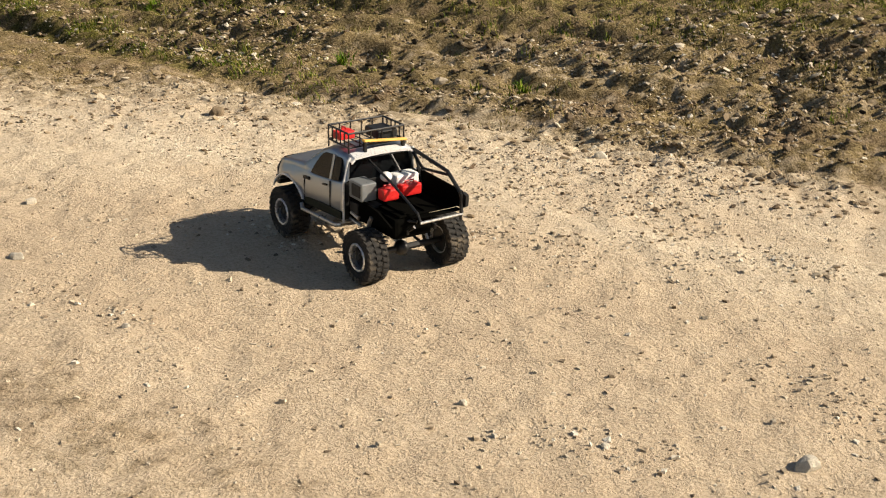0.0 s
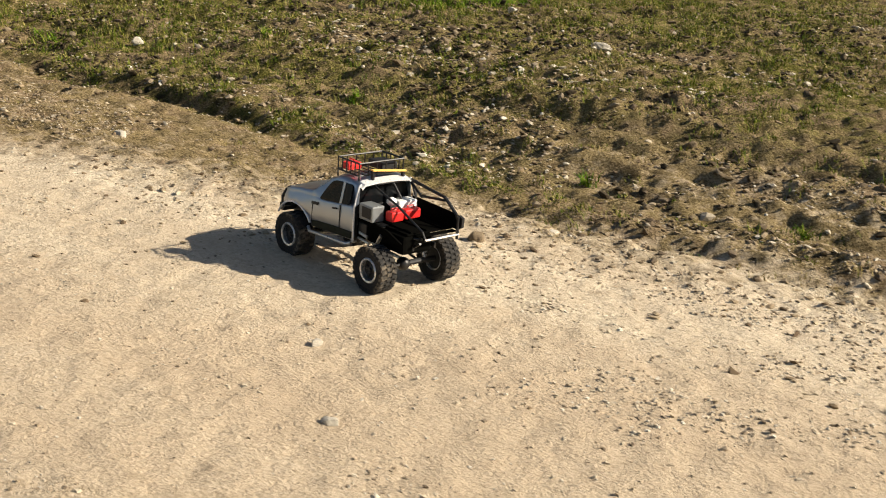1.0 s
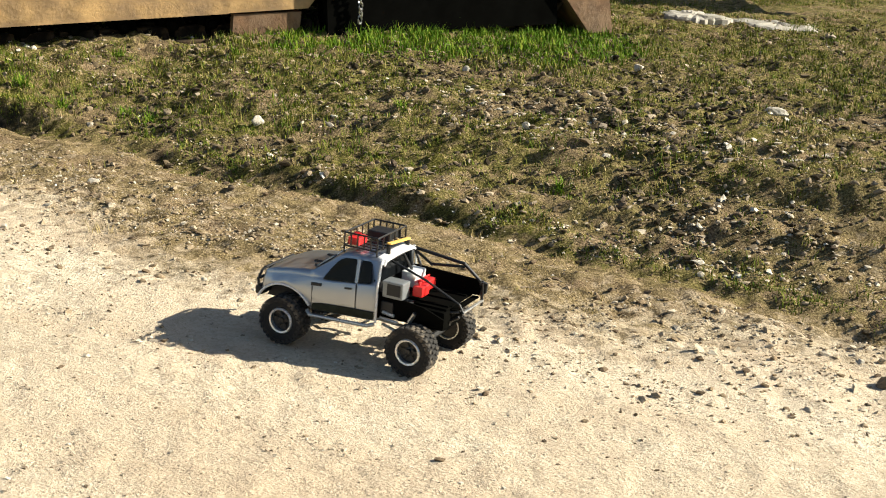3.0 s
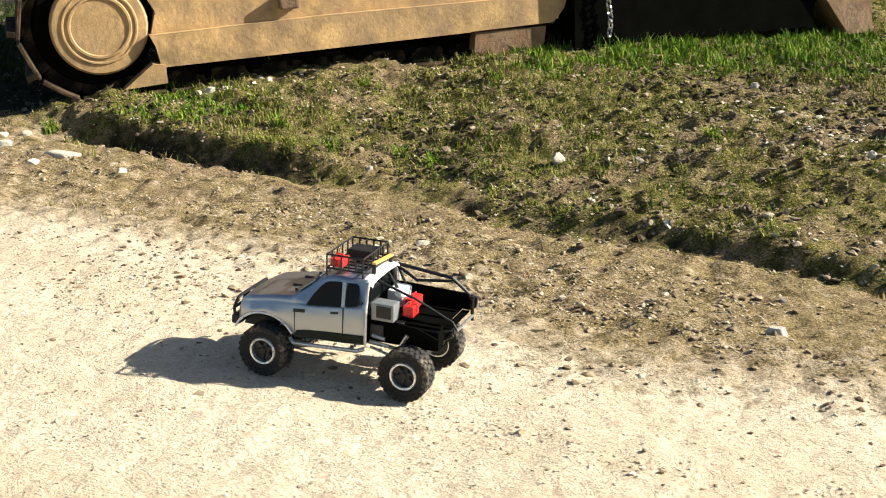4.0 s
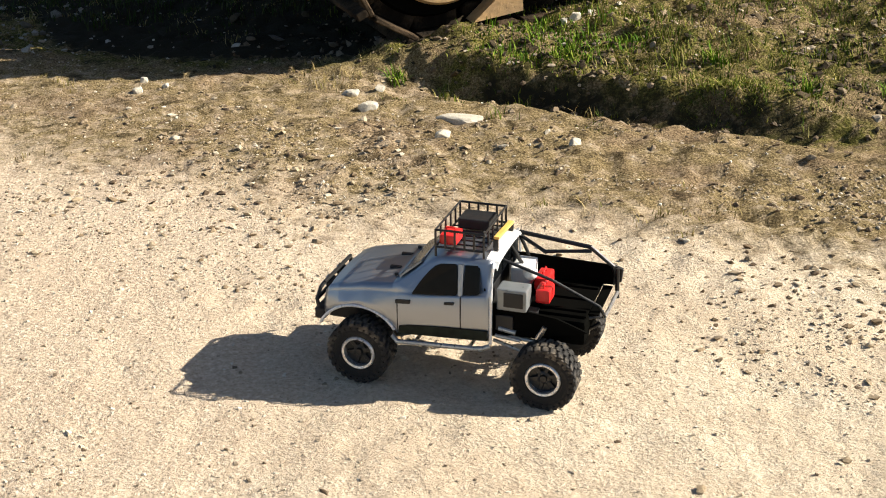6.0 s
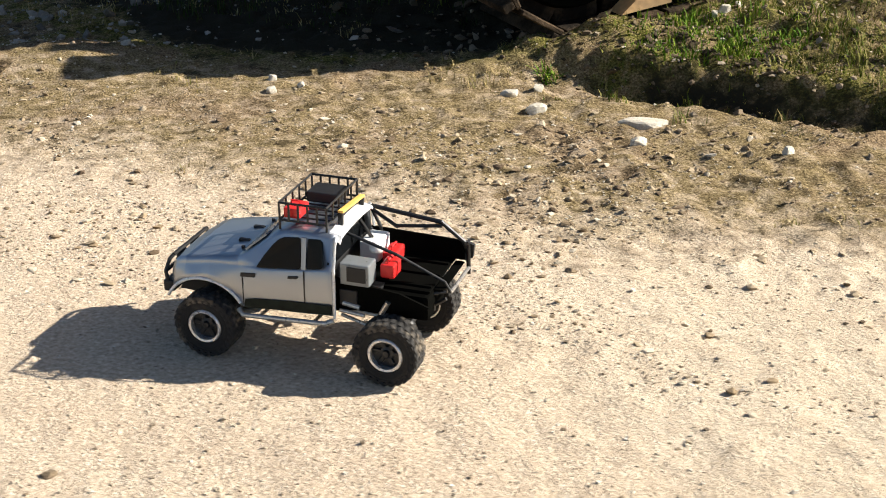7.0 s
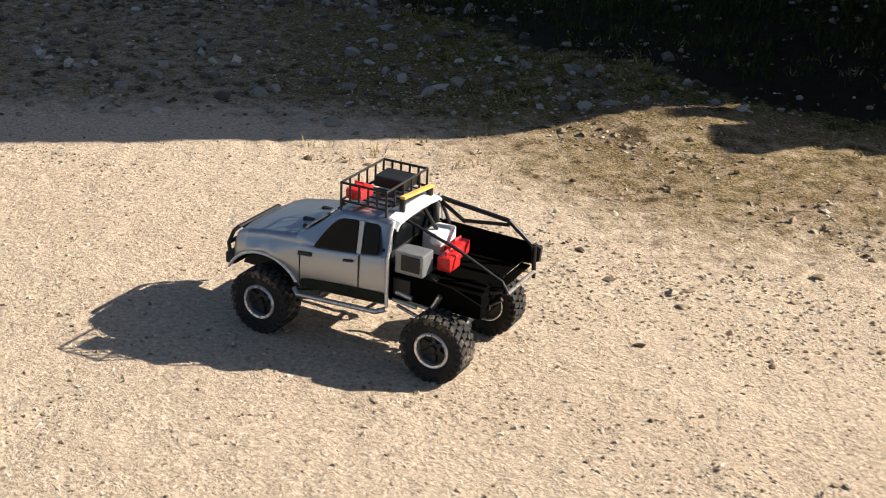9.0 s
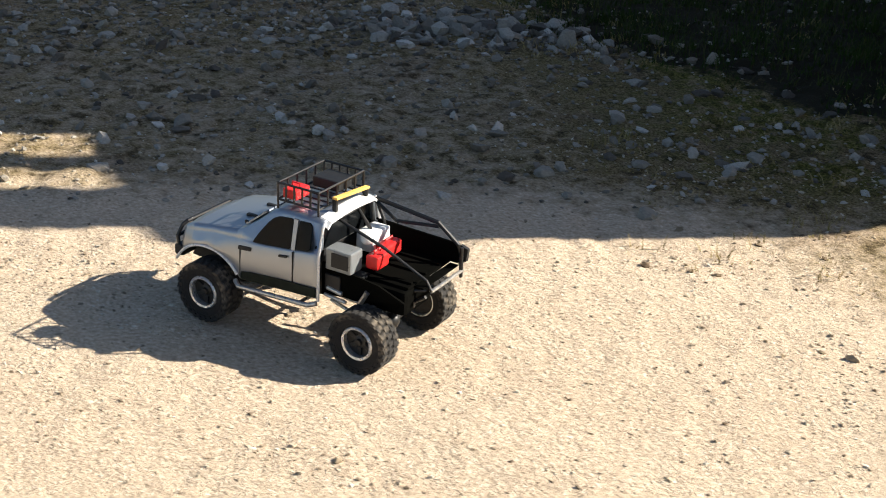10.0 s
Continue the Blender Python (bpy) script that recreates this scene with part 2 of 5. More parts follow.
def ground_material():
    m = bpy.data.materials.new("track_ground")
    m.use_nodes = True
    nt = m.node_tree
    b = nt.nodes["Principled BSDF"]
    tc = nt.nodes.new("ShaderNodeTexCoord")
    zone = nt.nodes.new("ShaderNodeAttribute")
    zone.attribute_name = "zone"

    def noise_at(scale, detail=6.0, rough=0.65):
        n = node(nt, "ShaderNodeTexNoise", Scale=scale, Detail=detail, Roughness=rough)
        nt.links.new(tc.outputs["Object"], n.inputs["Vector"])
        return n.outputs["Fac"]
    fine, mid, big = noise_at(170.0), noise_at(22.0), noise_at(1.6, 4.0)
    vor = node(nt, "ShaderNodeTexVoronoi", Scale=95.0)
    nt.links.new(tc.outputs["Object"], vor.inputs["Vector"])
    gravel = ramp(nt, fine, [(0.32, (0.23, 0.175, 0.115)), (0.46, (0.66, 0.555, 0.40)), (0.66, (0.87, 0.78, 0.615))])
    grit = ramp(nt, vor.outputs["Color"], [(0.0, (0.30, 0.23, 0.155)), (0.5, (0.62, 0.515, 0.37)), (1.0, (0.82, 0.73, 0.575))])
    gravel = mix(nt, 0.45, gravel, grit)
    drift = nt.nodes.new("ShaderNodeMapping")
    drift.inputs["Rotation"].default_value = (0, 0, radians(-153))
    nt.links.new(tc.outputs["Object"], drift.inputs["Vector"])
    along = nt.nodes.new("ShaderNodeMapping")
    along.inputs["Scale"].default_value = (0.16, 1, 1)
    nt.links.new(drift.outputs["Vector"], along.inputs["Vector"])
    ruts = node(nt, "ShaderNodeTexNoise", Scale=5.0, Detail=6.0, Roughness=0.6)
    nt.links.new(along.outputs["Vector"], ruts.inputs["Vector"])
    gravel = mix(nt, ramp(nt, ruts.outputs["Fac"], [(0.42, grey(0.0)), (0.66, grey(0.55))]), gravel, (0.50, 0.385, 0.26, 1))
    gravel = mix(nt, ramp(nt, big, [(0.35, grey(0.0)), (0.7, grey(0.5))]), gravel, (0.53, 0.42, 0.295, 1))
    gravel = mix(nt, ramp(nt, mid, [(0.54, grey(0.0)), (0.70, grey(0.5))]), gravel, (0.42, 0.32, 0.215, 1))
    loam = nt.nodes.new("ShaderNodeAttribute")
    loam.attribute_name = "loam"
    gravel = mix(nt, ramp(nt, loam.outputs["Fac"], [(0.0, grey(0.0)), (1.0, grey(0.6))]), gravel, ramp(nt, fine, [(0.34, (0.38, 0.29, 0.19)), (0.66, (0.60, 0.47, 0.33))]))
    grit_zone = nt.nodes.new("ShaderNodeAttribute")
    grit_zone.attribute_name = "grit"
    stony = ramp(nt, noise_at(120.0, 5.0, 0.7), [(0.34, (0.27, 0.20, 0.14)), (0.46, (0.52, 0.405, 0.29)), (0.56, (0.62, 0.495, 0.365)), (0.66, (0.84, 0.74, 0.60))])
    gravel = mix(nt, ramp(nt, grit_zone.outputs["Fac"], [(0.0, grey(0.0)), (1.0, grey(0.72))]), gravel, stony)
    soil = ramp(nt, fine, [(0.34, (0.06, 0.043, 0.022)), (0.5, (0.205, 0.15, 0.074)), (0.68, (0.43, 0.335, 0.195))])
    green = ramp(nt, fine, [(0.34, (0.012, 0.015, 0.002)), (0.5, (0.082, 0.086, 0.011)), (0.68, (0.24, 0.21, 0.045))])
    grown = nt.nodes.new("ShaderNodeMath")
    grown.operation = "MULTIPLY"
    nt.links.new(ramp(nt, mid, [(0.38, grey(0.0)), (0.53, grey(0.85))]), grown.inputs[0])
    nt.links.new(ramp(nt, zone.outputs["Fac"], [(0.55, grey(0.1)), (0.9, grey(1.0))]), grown.inputs[1])
    soil = mix(nt, grown.outputs[0], soil, green)
    patch = noise_at(3.3, 5.0)
    soil = mix(nt, ramp(nt, patch, [(0.50, grey(0.0)), (0.62, grey(0.75))]), soil, ramp(nt, fine, [(0.36, (0.07, 0.045, 0.025)), (0.66, (0.36, 0.26, 0.16))]))
    soil = mix(nt, ramp(nt, noise_at(11.0, 7.0, 0.7), [(0.54, grey(0.0)), (0.64, grey(0.7))]), soil, (0.022, 0.016, 0.009, 1))
    # zone 0: gravel, 0.5: bare rubble earth, 1: grown earth; the edge is broken up
    add = nt.nodes.new("ShaderNodeMath")
    add.operation = "MULTIPLY_ADD"
    nt.links.new(mid, add.inputs[0])
    add.inputs[1].default_value = 0.9
    nt.links.new(zone.outputs["Fac"], add.inputs[2])
    f = ramp(nt, add.outputs[0], [(0.62, grey(0.0)), (1.0, grey(1.0))])
    # highest zones turn near black: the machine's shade put into colour, and the bank foot
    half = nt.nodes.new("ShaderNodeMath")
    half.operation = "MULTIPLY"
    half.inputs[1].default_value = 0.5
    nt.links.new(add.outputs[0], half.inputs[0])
    darken = ramp(nt, half.outputs[0], [(0.74, grey(0.0)), (0.92, grey(1.0))])
    nt.links.new(mix(nt, darken, mix(nt, f, gravel, soil), (0.03, 0.026, 0.016, 1)), b.inputs["Base Color"])
    b.inputs["Roughness"].default_value = 0.95
    b.inputs["Specular IOR Level"].default_value = 0.05
    bp1 = node(nt, "ShaderNodeBump", Strength=0.7, Distance=0.009)
    nt.links.new(fine, bp1.inputs["Height"])
    bp2 = node(nt, "ShaderNodeBump", Strength=0.45, Distance=0.03)
    nt.links.new(mid, bp2.inputs["Height"])
    nt.links.new(bp1.outputs["Normal"], bp2.inputs["Normal"])
    nt.links.new(bp2.outputs["Normal"], b.inputs["Normal"])
    return m


M_GROUND = ground_material()


# ---------------------------------------------------------------- mesh helpers
def mesh_ob(name, bm, material, parent=None, smooth=False):
    me = bpy.data.meshes.new(name)
    bm.normal_update()
    bm.to_mesh(me)
    bm.free()
    me.materials.append(material)
    if smooth:
        me.shade_smooth()
    ob = new(name, me)
    if parent is not None:
        ob.parent = parent
    return ob


def part(name, bm, material, parent, label="", smooth=False):
    ob = mesh_ob(name, bm, material, parent, smooth)
    return tagged(ob, label) if label else ob


def empty(name):
    ob = new(name)
    ob.empty_display_size = 0.05
    return ob


def add_box(bm, lo, hi, bevel=0.0, m=None, seg=2):
    """A box from corner lo to corner hi, its edges rounded."""
    r = bmesh.ops.create_cube(bm, size=1.0)
    vs = r["verts"]
    for v in vs:
        v.co = Vector([(a + b) / 2 + c * (b - a) for a, b, c in zip(lo, hi, v.co)])
    if bevel:
        es = list({e for v in vs for e in v.link_edges})
        out = bmesh.ops.bevel(bm, geom=es, offset=bevel, segments=seg, profile=0.6, affect="EDGES")
        vs = list({v for f in out["faces"] for v in f.verts} | {v for v in vs if v.is_valid})
    if m is not None:
        bmesh.ops.transform(bm, matrix=m, verts=vs)
    return bm


def add_tube(bm, points, r, sides=8, closed=False):
    """A round bar along a line of points, with mitred bends and capped ends."""
    pts = [Vector(p) for p in points]
    n = len(pts)
    rings = []
    for i, p in enumerate(pts):
        a = pts[i - 1] if i or closed else None
        b = pts[(i + 1) % n] if i < n - 1 or closed else None
        d = ((p - a).normalized() if a else Vector()) + ((b - p).normalized() if b else Vector())
        d.normalize()
        ref = Vector((0, 0, 1)) if abs(d.z) < 0.95 else Vector((1, 0, 0))
        s = d.cross(ref).normalized()
        t = s.cross(d).normalized()
        rings.append([bm.verts.new(p + r * (math.cos(2 * math.pi * k / sides) * s + math.sin(2 * math.pi * k / sides) * t)) for k in range(sides)])
    for i in range(n if closed else n - 1):
        p, q = rings[i], rings[(i + 1) % n]
        for k in range(sides):
            bm.faces.new((p[k], p[(k + 1) % sides], q[(k + 1) % sides], q[k]))
    if not closed:
        bm.faces.new(list(reversed(rings[0])))
        bm.faces.new(rings[-1])
    return bm


def add_lathe(bm, profile, sides=40, axis="y", closed=True):
    """A solid of revolution: profile of (radius, along)."""
    rings = []
    for r, h in profile:
        ring = []
        for k in range(sides):
            a = 2 * math.pi * k / sides
            p = (r * math.cos(a), h, r * math.sin(a)) if axis == "y" else (r * math.cos(a), r * math.sin(a), h)
            ring.append(bm.verts.new(p))
        rings.append(ring)
    m = len(rings)
    for i in range(m if closed else m - 1):
        p, q = rings[i], rings[(i + 1) % m]
        for k in range(sides):
            bm.faces.new((p[k], q[k], q[(k + 1) % sides], p[(k + 1) % sides]))
    if not closed:
        bm.faces.new(rings[0])
        bm.faces.new(list(reversed(rings[-1])))
    return bm


def add_prism(bm, outline, axis, lo, hi):
    """A flat plate: outline of 2-D points, drawn out along an axis from lo to hi."""
    def at(p, h):
        return {"y": (p[0], h, p[1]), "x": (h, p[0], p[1]), "z": (p[0], p[1], h)}[axis]
    a = [bm.verts.new(at(p, lo)) for p in outline]
    b = [bm.verts.new(at(p, hi)) for p in outline]
    n = len(a)
    bm.faces.new(a)
    bm.faces.new(list(reversed(b)))
    for k in range(n):
        bm.faces.new((a[k], b[k], b[(k + 1) % n], a[(k + 1) % n]))
    bmesh.ops.recalc_face_normals(bm, faces=bm.faces)
    return bm


# ---------------------------------------------------------------- ground
BANK = [(-1.25, 4.72), (-0.77, 4.50), (-0.36, 4.24), (-0.05, 4.10), (0.30, 3.90), (0.61, 3.60), (1.00, 3.44), (1.40, 3.22), (1.60, 3.06), (1.95, 2.80), (2.10, 2.70), (2.60, 2.28), (3.20, 1.95), (4.20, 1.50), (6.00, 0.90), (60.0, -18.0)]
VERGE = [(-3.2, 4.38), (-2.6, 3.98), (-2.3, 3.78), (-1.6, 3.54), (-1.1, 3.36), (-0.5, 3.05), (0.2, 2.68), (0.87, 2.22), (1.7, 1.92), (2.5, 1.86), (3.2, 1.60), (4.1, 1.05), (6.0, 0.2), (60.0, -20.0)]


def beyond(line, x, y):
    """Metres by which (x, y) lies past the line, measured along y; the line goes on level to the left."""
    lx, ly = np.array(line).T
    return y - np.interp(x, lx, ly)


def smooth01(a, b, v):
    t = np.clip((v - a) / (b - a), 0, 1)
    return t * t * (3 - 2 * t)


class Lattice:
    """Value noise on a fixed random lattice, for numpy arrays."""

    def __init__(self, seed):
        self.g = np.random.default_rng(seed).random((257, 257))

    def at(self, x, y, size):
        u, v = x / size + 1000.37, y / size + 1000.71
        i, j = np.floor(u).astype(int), np.floor(v).astype(int)
        a, b = u - i, v - j
        a, b = a * a * (3 - 2 * a), b * b * (3 - 2 * b)
        g, i0, i1, j0, j1 = self.g, i % 256, (i + 1) % 256, j % 256, (j + 1) % 256
        return (g[i0, j0] * (1 - a) + g[i1, j0] * a) * (1 - b) + (g[i0, j1] * (1 - a) + g[i1, j1] * a) * b - 0.5


L1, L2, L3 = Lattice(1), Lattice(2), Lattice(3)


def ground_z(x, y):
    x, y = np.asarray(x, float), np.asarray(y, float)
    d = beyond(BANK, x, y) * 0.82 + 0.04 * L1.at(x, y, 0.30) + 0.012 * L2.at(x, y, 0.09)
    left = smooth01(-2.0, -0.95, x)
    far = smooth01(14, 8, np.hypot(x, y - 3))
    cut = np.interp(x, [-1.2, -0.85, -0.05, 0.25, 0.45, 0.65, 1.5, 1.8, 2.6, 4.0], [0.2, 2.0, 2.0, 0.3, 0.3, 1.0, 0.95, 0.55, 0.4, 0.4])
    step = smooth01(-0.02, 0.04, d) * (0.036 + 0.03 * L2.at(x, y, 0.8)) * cut
    ditch = -0.026 * np.exp(-((d + 0.05) / 0.06) ** 2) * cut
    slope = np.clip(-0.09 + 0.035 * x + 0.045 * y, 0.0, 0.27) * smooth01(0.0, 1.0, d)
    grown = smooth01(-0.5, 0.3, d)
    verge = smooth01(-0.1, 0.5, beyond(VERGE, x, y)) * smooth01(-3.4, -1.6, x)
    rough = (0.010 + 0.004 * grown) * L1.at(x, y, 0.30) + (0.006 + 0.007 * verge) * L2.at(x, y, 0.075) + (0.006 + 0.014 * verge + 0.006 * grown) * L3.at(x, y, 0.036)
    rough = rough + 0.006 * L2.at(x + 7, y, 0.021)
    clods = smooth01(-0.15, 0.25, d) * smooth01(1.0, 2.0, x) * smooth01(1.3, 0.6, d)
    rough = rough + 0.013 * clods * L2.at(0.55 * (0.94 * x - 0.33 * y), 0.33 * x + 0.94 * y, 0.06) + 0.006 * clods * L1.at(x, y, 0.10)
    along, across = -0.89 * x + 0.45 * y, 0.45 * x + 0.89 * y
    furrow = np.maximum(L2.at(along * 0.16 + 9, across, 0.085), -0.15) + 0.5 * L1.at(along * 0.2, across, 0.045)
    rough = rough + (0.024 * clods + 0.018 * verge * smooth01(-1.2, -0.4, x) + 0.012 * grown * left) * furrow
    roll = 0.03 * L3.at(x, y, 1.3) * (smooth01(0.15, 0.9, beyond(VERGE, x, y)) + 0.35 * smooth01(-1.6, -2.6, beyond(VERGE, x, y)))
    heap = 0.03 * np.exp(-(((x + 2.48) / 0.25) ** 2 + ((y - 4.88) / 0.15) ** 2))
    heap = heap + 0.055 * np.exp(-(((x + 0.98) / 0.26) ** 2 + ((y - 4.74) / 0.13) ** 2)) * (1 + 0.8 * L2.at(x, y, 0.06))  # earth pushed up before the track
    return (left * (step + ditch + slope) + rough * (0.5 + 0.5 * np.maximum(left, smooth01(4.6, 5.2, y))) + roll * 0.4) * far + heap


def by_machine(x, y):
    """1 on the grown ground beside and under the machine, its deep shade darkened into the colour."""
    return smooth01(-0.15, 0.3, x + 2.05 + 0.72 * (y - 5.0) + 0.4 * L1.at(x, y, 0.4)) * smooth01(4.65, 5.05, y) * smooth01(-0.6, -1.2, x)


def ground_zone(x, y):
    """0 on the gravel, 1 in the grown earth, more where it is darkened."""
    v = beyond(VERGE, x, y) + 0.35 * L1.at(x, y, 0.5)
    b = beyond(BANK, x, y) + 0.3 * L2.at(x, y, 0.4)
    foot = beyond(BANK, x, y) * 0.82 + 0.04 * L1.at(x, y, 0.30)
    darken = np.interp(x, [-1.0, -0.8, -0.05, 0.2, 0.5, 0.7, 1.5, 1.8, 2.1, 2.6], [0, 0.75, 0.75, 0.1, 0.1, 0.55, 0.5, 0.25, 0.2, 0]) * np.exp(-((foot + 0.02) / 0.06) ** 2)  # darker earth at the foot of the bank
    worn = 0.30 * np.exp(-((0.89 * (x - 2.5) - 0.45 * (y - 0.12)) / 0.75) ** 2 - ((0.45 * (x - 2.5) + 0.89 * (y - 0.12)) / 0.20) ** 2)  # earth showing through the gravel
    # dirt behind the track is mixed stronger, deepening the machine's cast shadow by colour
    return worn + (0.57 - 0.06 * smooth01(2.3, 2.9, x)) * smooth01(-0.25 - 0.2 * smooth01(1.5, 2.0, x) * smooth01(2.9, 2.3, x), 0.62, v) * (0.93 * smooth01(-3.7, -2.6, x) + 0.07 * smooth01(-1.3, 0.0, x)) + 0.48 * smooth01(-0.15, 0.25, b) * smooth01(-2.2, -1.0, x) * (1 - (0.65 * smooth01(1.1, 2.0, x) + 0.3 * smooth01(2.2, 2.8, x)) * np.exp(-((b - 0.45) / 0.7) ** 2)) + (0.46 + 0.06 * smooth01(5.6, 6.6, y)) * smooth01(4.8, 5.2, y) * smooth01(-1.0, -2.2, x) + 0.9 * by_machine(x, y) + darken


def ground_loam(x, y):
    """1 where the track's surface is brown dusty loam, 0 on the washed pale gravel beside the verge."""
    v = beyond(VERGE, x, y) + 0.3 * L3.at(x, y, 0.8) + 0.25 * L1.at(-0.2 * x + 0.1 * y, 0.45 * x + 0.89 * y, 0.2)
    return smooth01(-0.40, -0.95, v) * smooth01(0.2, 1.4, x)


def ground_grit(x, y):
    """1 on the redder, stonier stretch of the track past the machine."""
    return smooth01(-0.2, -1.4, x + 0.8 * L3.at(x, y, 0.9))


def build_ground():
    near_x, near_y = np.arange(-4.8, 5.2, 0.0175), np.arange(-0.4, 7.2, 0.0175)
    out = np.array([0.1, 0.3, 0.7, 1.4, 2.8, 5, 10, 20, 45, 100, 240, 600])
    gx = np.concatenate([near_x[0] - out[::-1], near_x, near_x[-1] + out])
    gy = np.concatenate([near_y[0] - out[::-1], near_y, near_y[-1] + out])
    X, Y = np.meshgrid(gx, gy)
    Z = ground_z(X, Y)
    nx, ny = len(gx), len(gy)
    co = np.stack([X, Y, Z], -1).reshape(-1, 3)
    i = (np.arange(ny - 1)[:, None] * nx + np.arange(nx - 1)[None, :]).ravel()
    faces = np.stack([i, i + 1, i + 1 + nx, i + nx], -1)
    me = bpy.data.meshes.new("ground")
    me.from_pydata(co, [], faces.tolist())
    at = me.attributes.new("zone", "FLOAT", "POINT")
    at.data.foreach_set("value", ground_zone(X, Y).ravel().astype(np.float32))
    at = me.attributes.new("loam", "FLOAT", "POINT")
    at.data.foreach_set("value", ground_loam(X, Y).ravel().astype(np.float32))
    at = me.attributes.new("grit", "FLOAT", "POINT")
    at.data.foreach_set("value", ground_grit(X, Y).ravel().astype(np.float32))
    me.materials.append(M_GROUND)
    me.shade_smooth()
    return tagged(new("ground", me), "pale limestone gravel track with a rough grassy verge", "ground", kind="structure")


build_ground()


# ---------------------------------------------------------------- scattered stones and grass
def icosa(sub=1):
    bm = bmesh.new()
    bmesh.ops.create_icosphere(bm, subdivisions=sub, radius=1.0)
    v = np.array([p.co[:] for p in bm.verts])
    f = np.array([[w.index for w in q.verts] for q in bm.faces])
    bm.free()
    return v, f


ICO1 = icosa(1)
CHIP = (np.array([(-0.8, -0.55, -0.6), (0.6, -0.7, -0.6), (0.85, 0.5, -0.6), (-0.5, 0.75, -0.6), (-0.6, -0.4, 0.62), (0.35, -0.55, 0.75), (0.6, 0.35, 0.5), (-0.3, 0.5, 0.68)]),
        np.array([(0, 2, 1), (0, 3, 2), (4, 5, 6), (4, 6, 7), (0, 1, 5), (0, 5, 4), (1, 2, 6), (1, 6, 5), (2, 3, 7), (2, 7, 6), (3, 0, 4), (3, 4, 7)]))


def scatter(name, rng, x, y, size, material, label, category, flat=0.7, sink=0.2, base=ICO1, jag=0.26):
    """Many loose stones, resting in the ground, as one mesh."""
    n = len(x)
    v, f = base
    s = size[:, None] * np.stack([rng.uniform(0.75, 1.35, n), rng.uniform(0.65, 1.1, n), flat * rng.uniform(0.6, 1.15, n)], -1)
    a = rng.uniform(0, 2 * np.pi, n)
    P = v[None] * (1 + jag * rng.standard_normal((n, len(v), 1)).clip(-1.6, 1.6)) * s[:, None, :]
    c, q = np.cos(a)[:, None], np.sin(a)[:, None]
    tilt = rng.normal(0, 0.25, n)[:, None]
    px, py, pz = P[..., 0], P[..., 1], P[..., 2] + tilt * P[..., 0]
    z = ground_z(x, y)
    co = np.stack([x[:, None] + c * px - q * py, y[:, None] + q * px + c * py, z[:, None] + (1 - 2 * sink) * s[:, 2:3] * 0.5 + pz], -1).reshape(-1, 3)
    faces = (f[None] + (np.arange(n) * len(v))[:, None, None]).reshape(-1, 3)
    me = bpy.data.meshes.new(name)
    me.from_pydata(co, [], faces.tolist())
    me.materials.append(material)
    return tagged(new(name, me), label, category, kind="stuff")


def in_view_area(rng, n, x0=-5.0, x1=5.6, y0=-0.6, y1=8.5):
    return rng.uniform(x0, x1, n), rng.uniform(y0, y1, n)


def on_path(x, y):
    """The stretch of the gravel along which the view passes."""
    mid = np.interp(x, [-4.2, -2.0, 0.0, 1.5, 3.0, 4.0], [4.4, 3.1, 2.4, 1.6, 0.7, 0.6])
    return np.exp(-((y - mid) / 1.3) ** 2)


def streak(x, y):
    """Loose stones lie in drifts drawn out along the way of the wheels."""
    u, v = -0.89 * x + 0.45 * y, 0.45 * x + 0.89 * y
    return L2.at(u * 0.22, v, 0.13) + 0.7 * L3.at(u * 0.3, v + 3, 0.34)


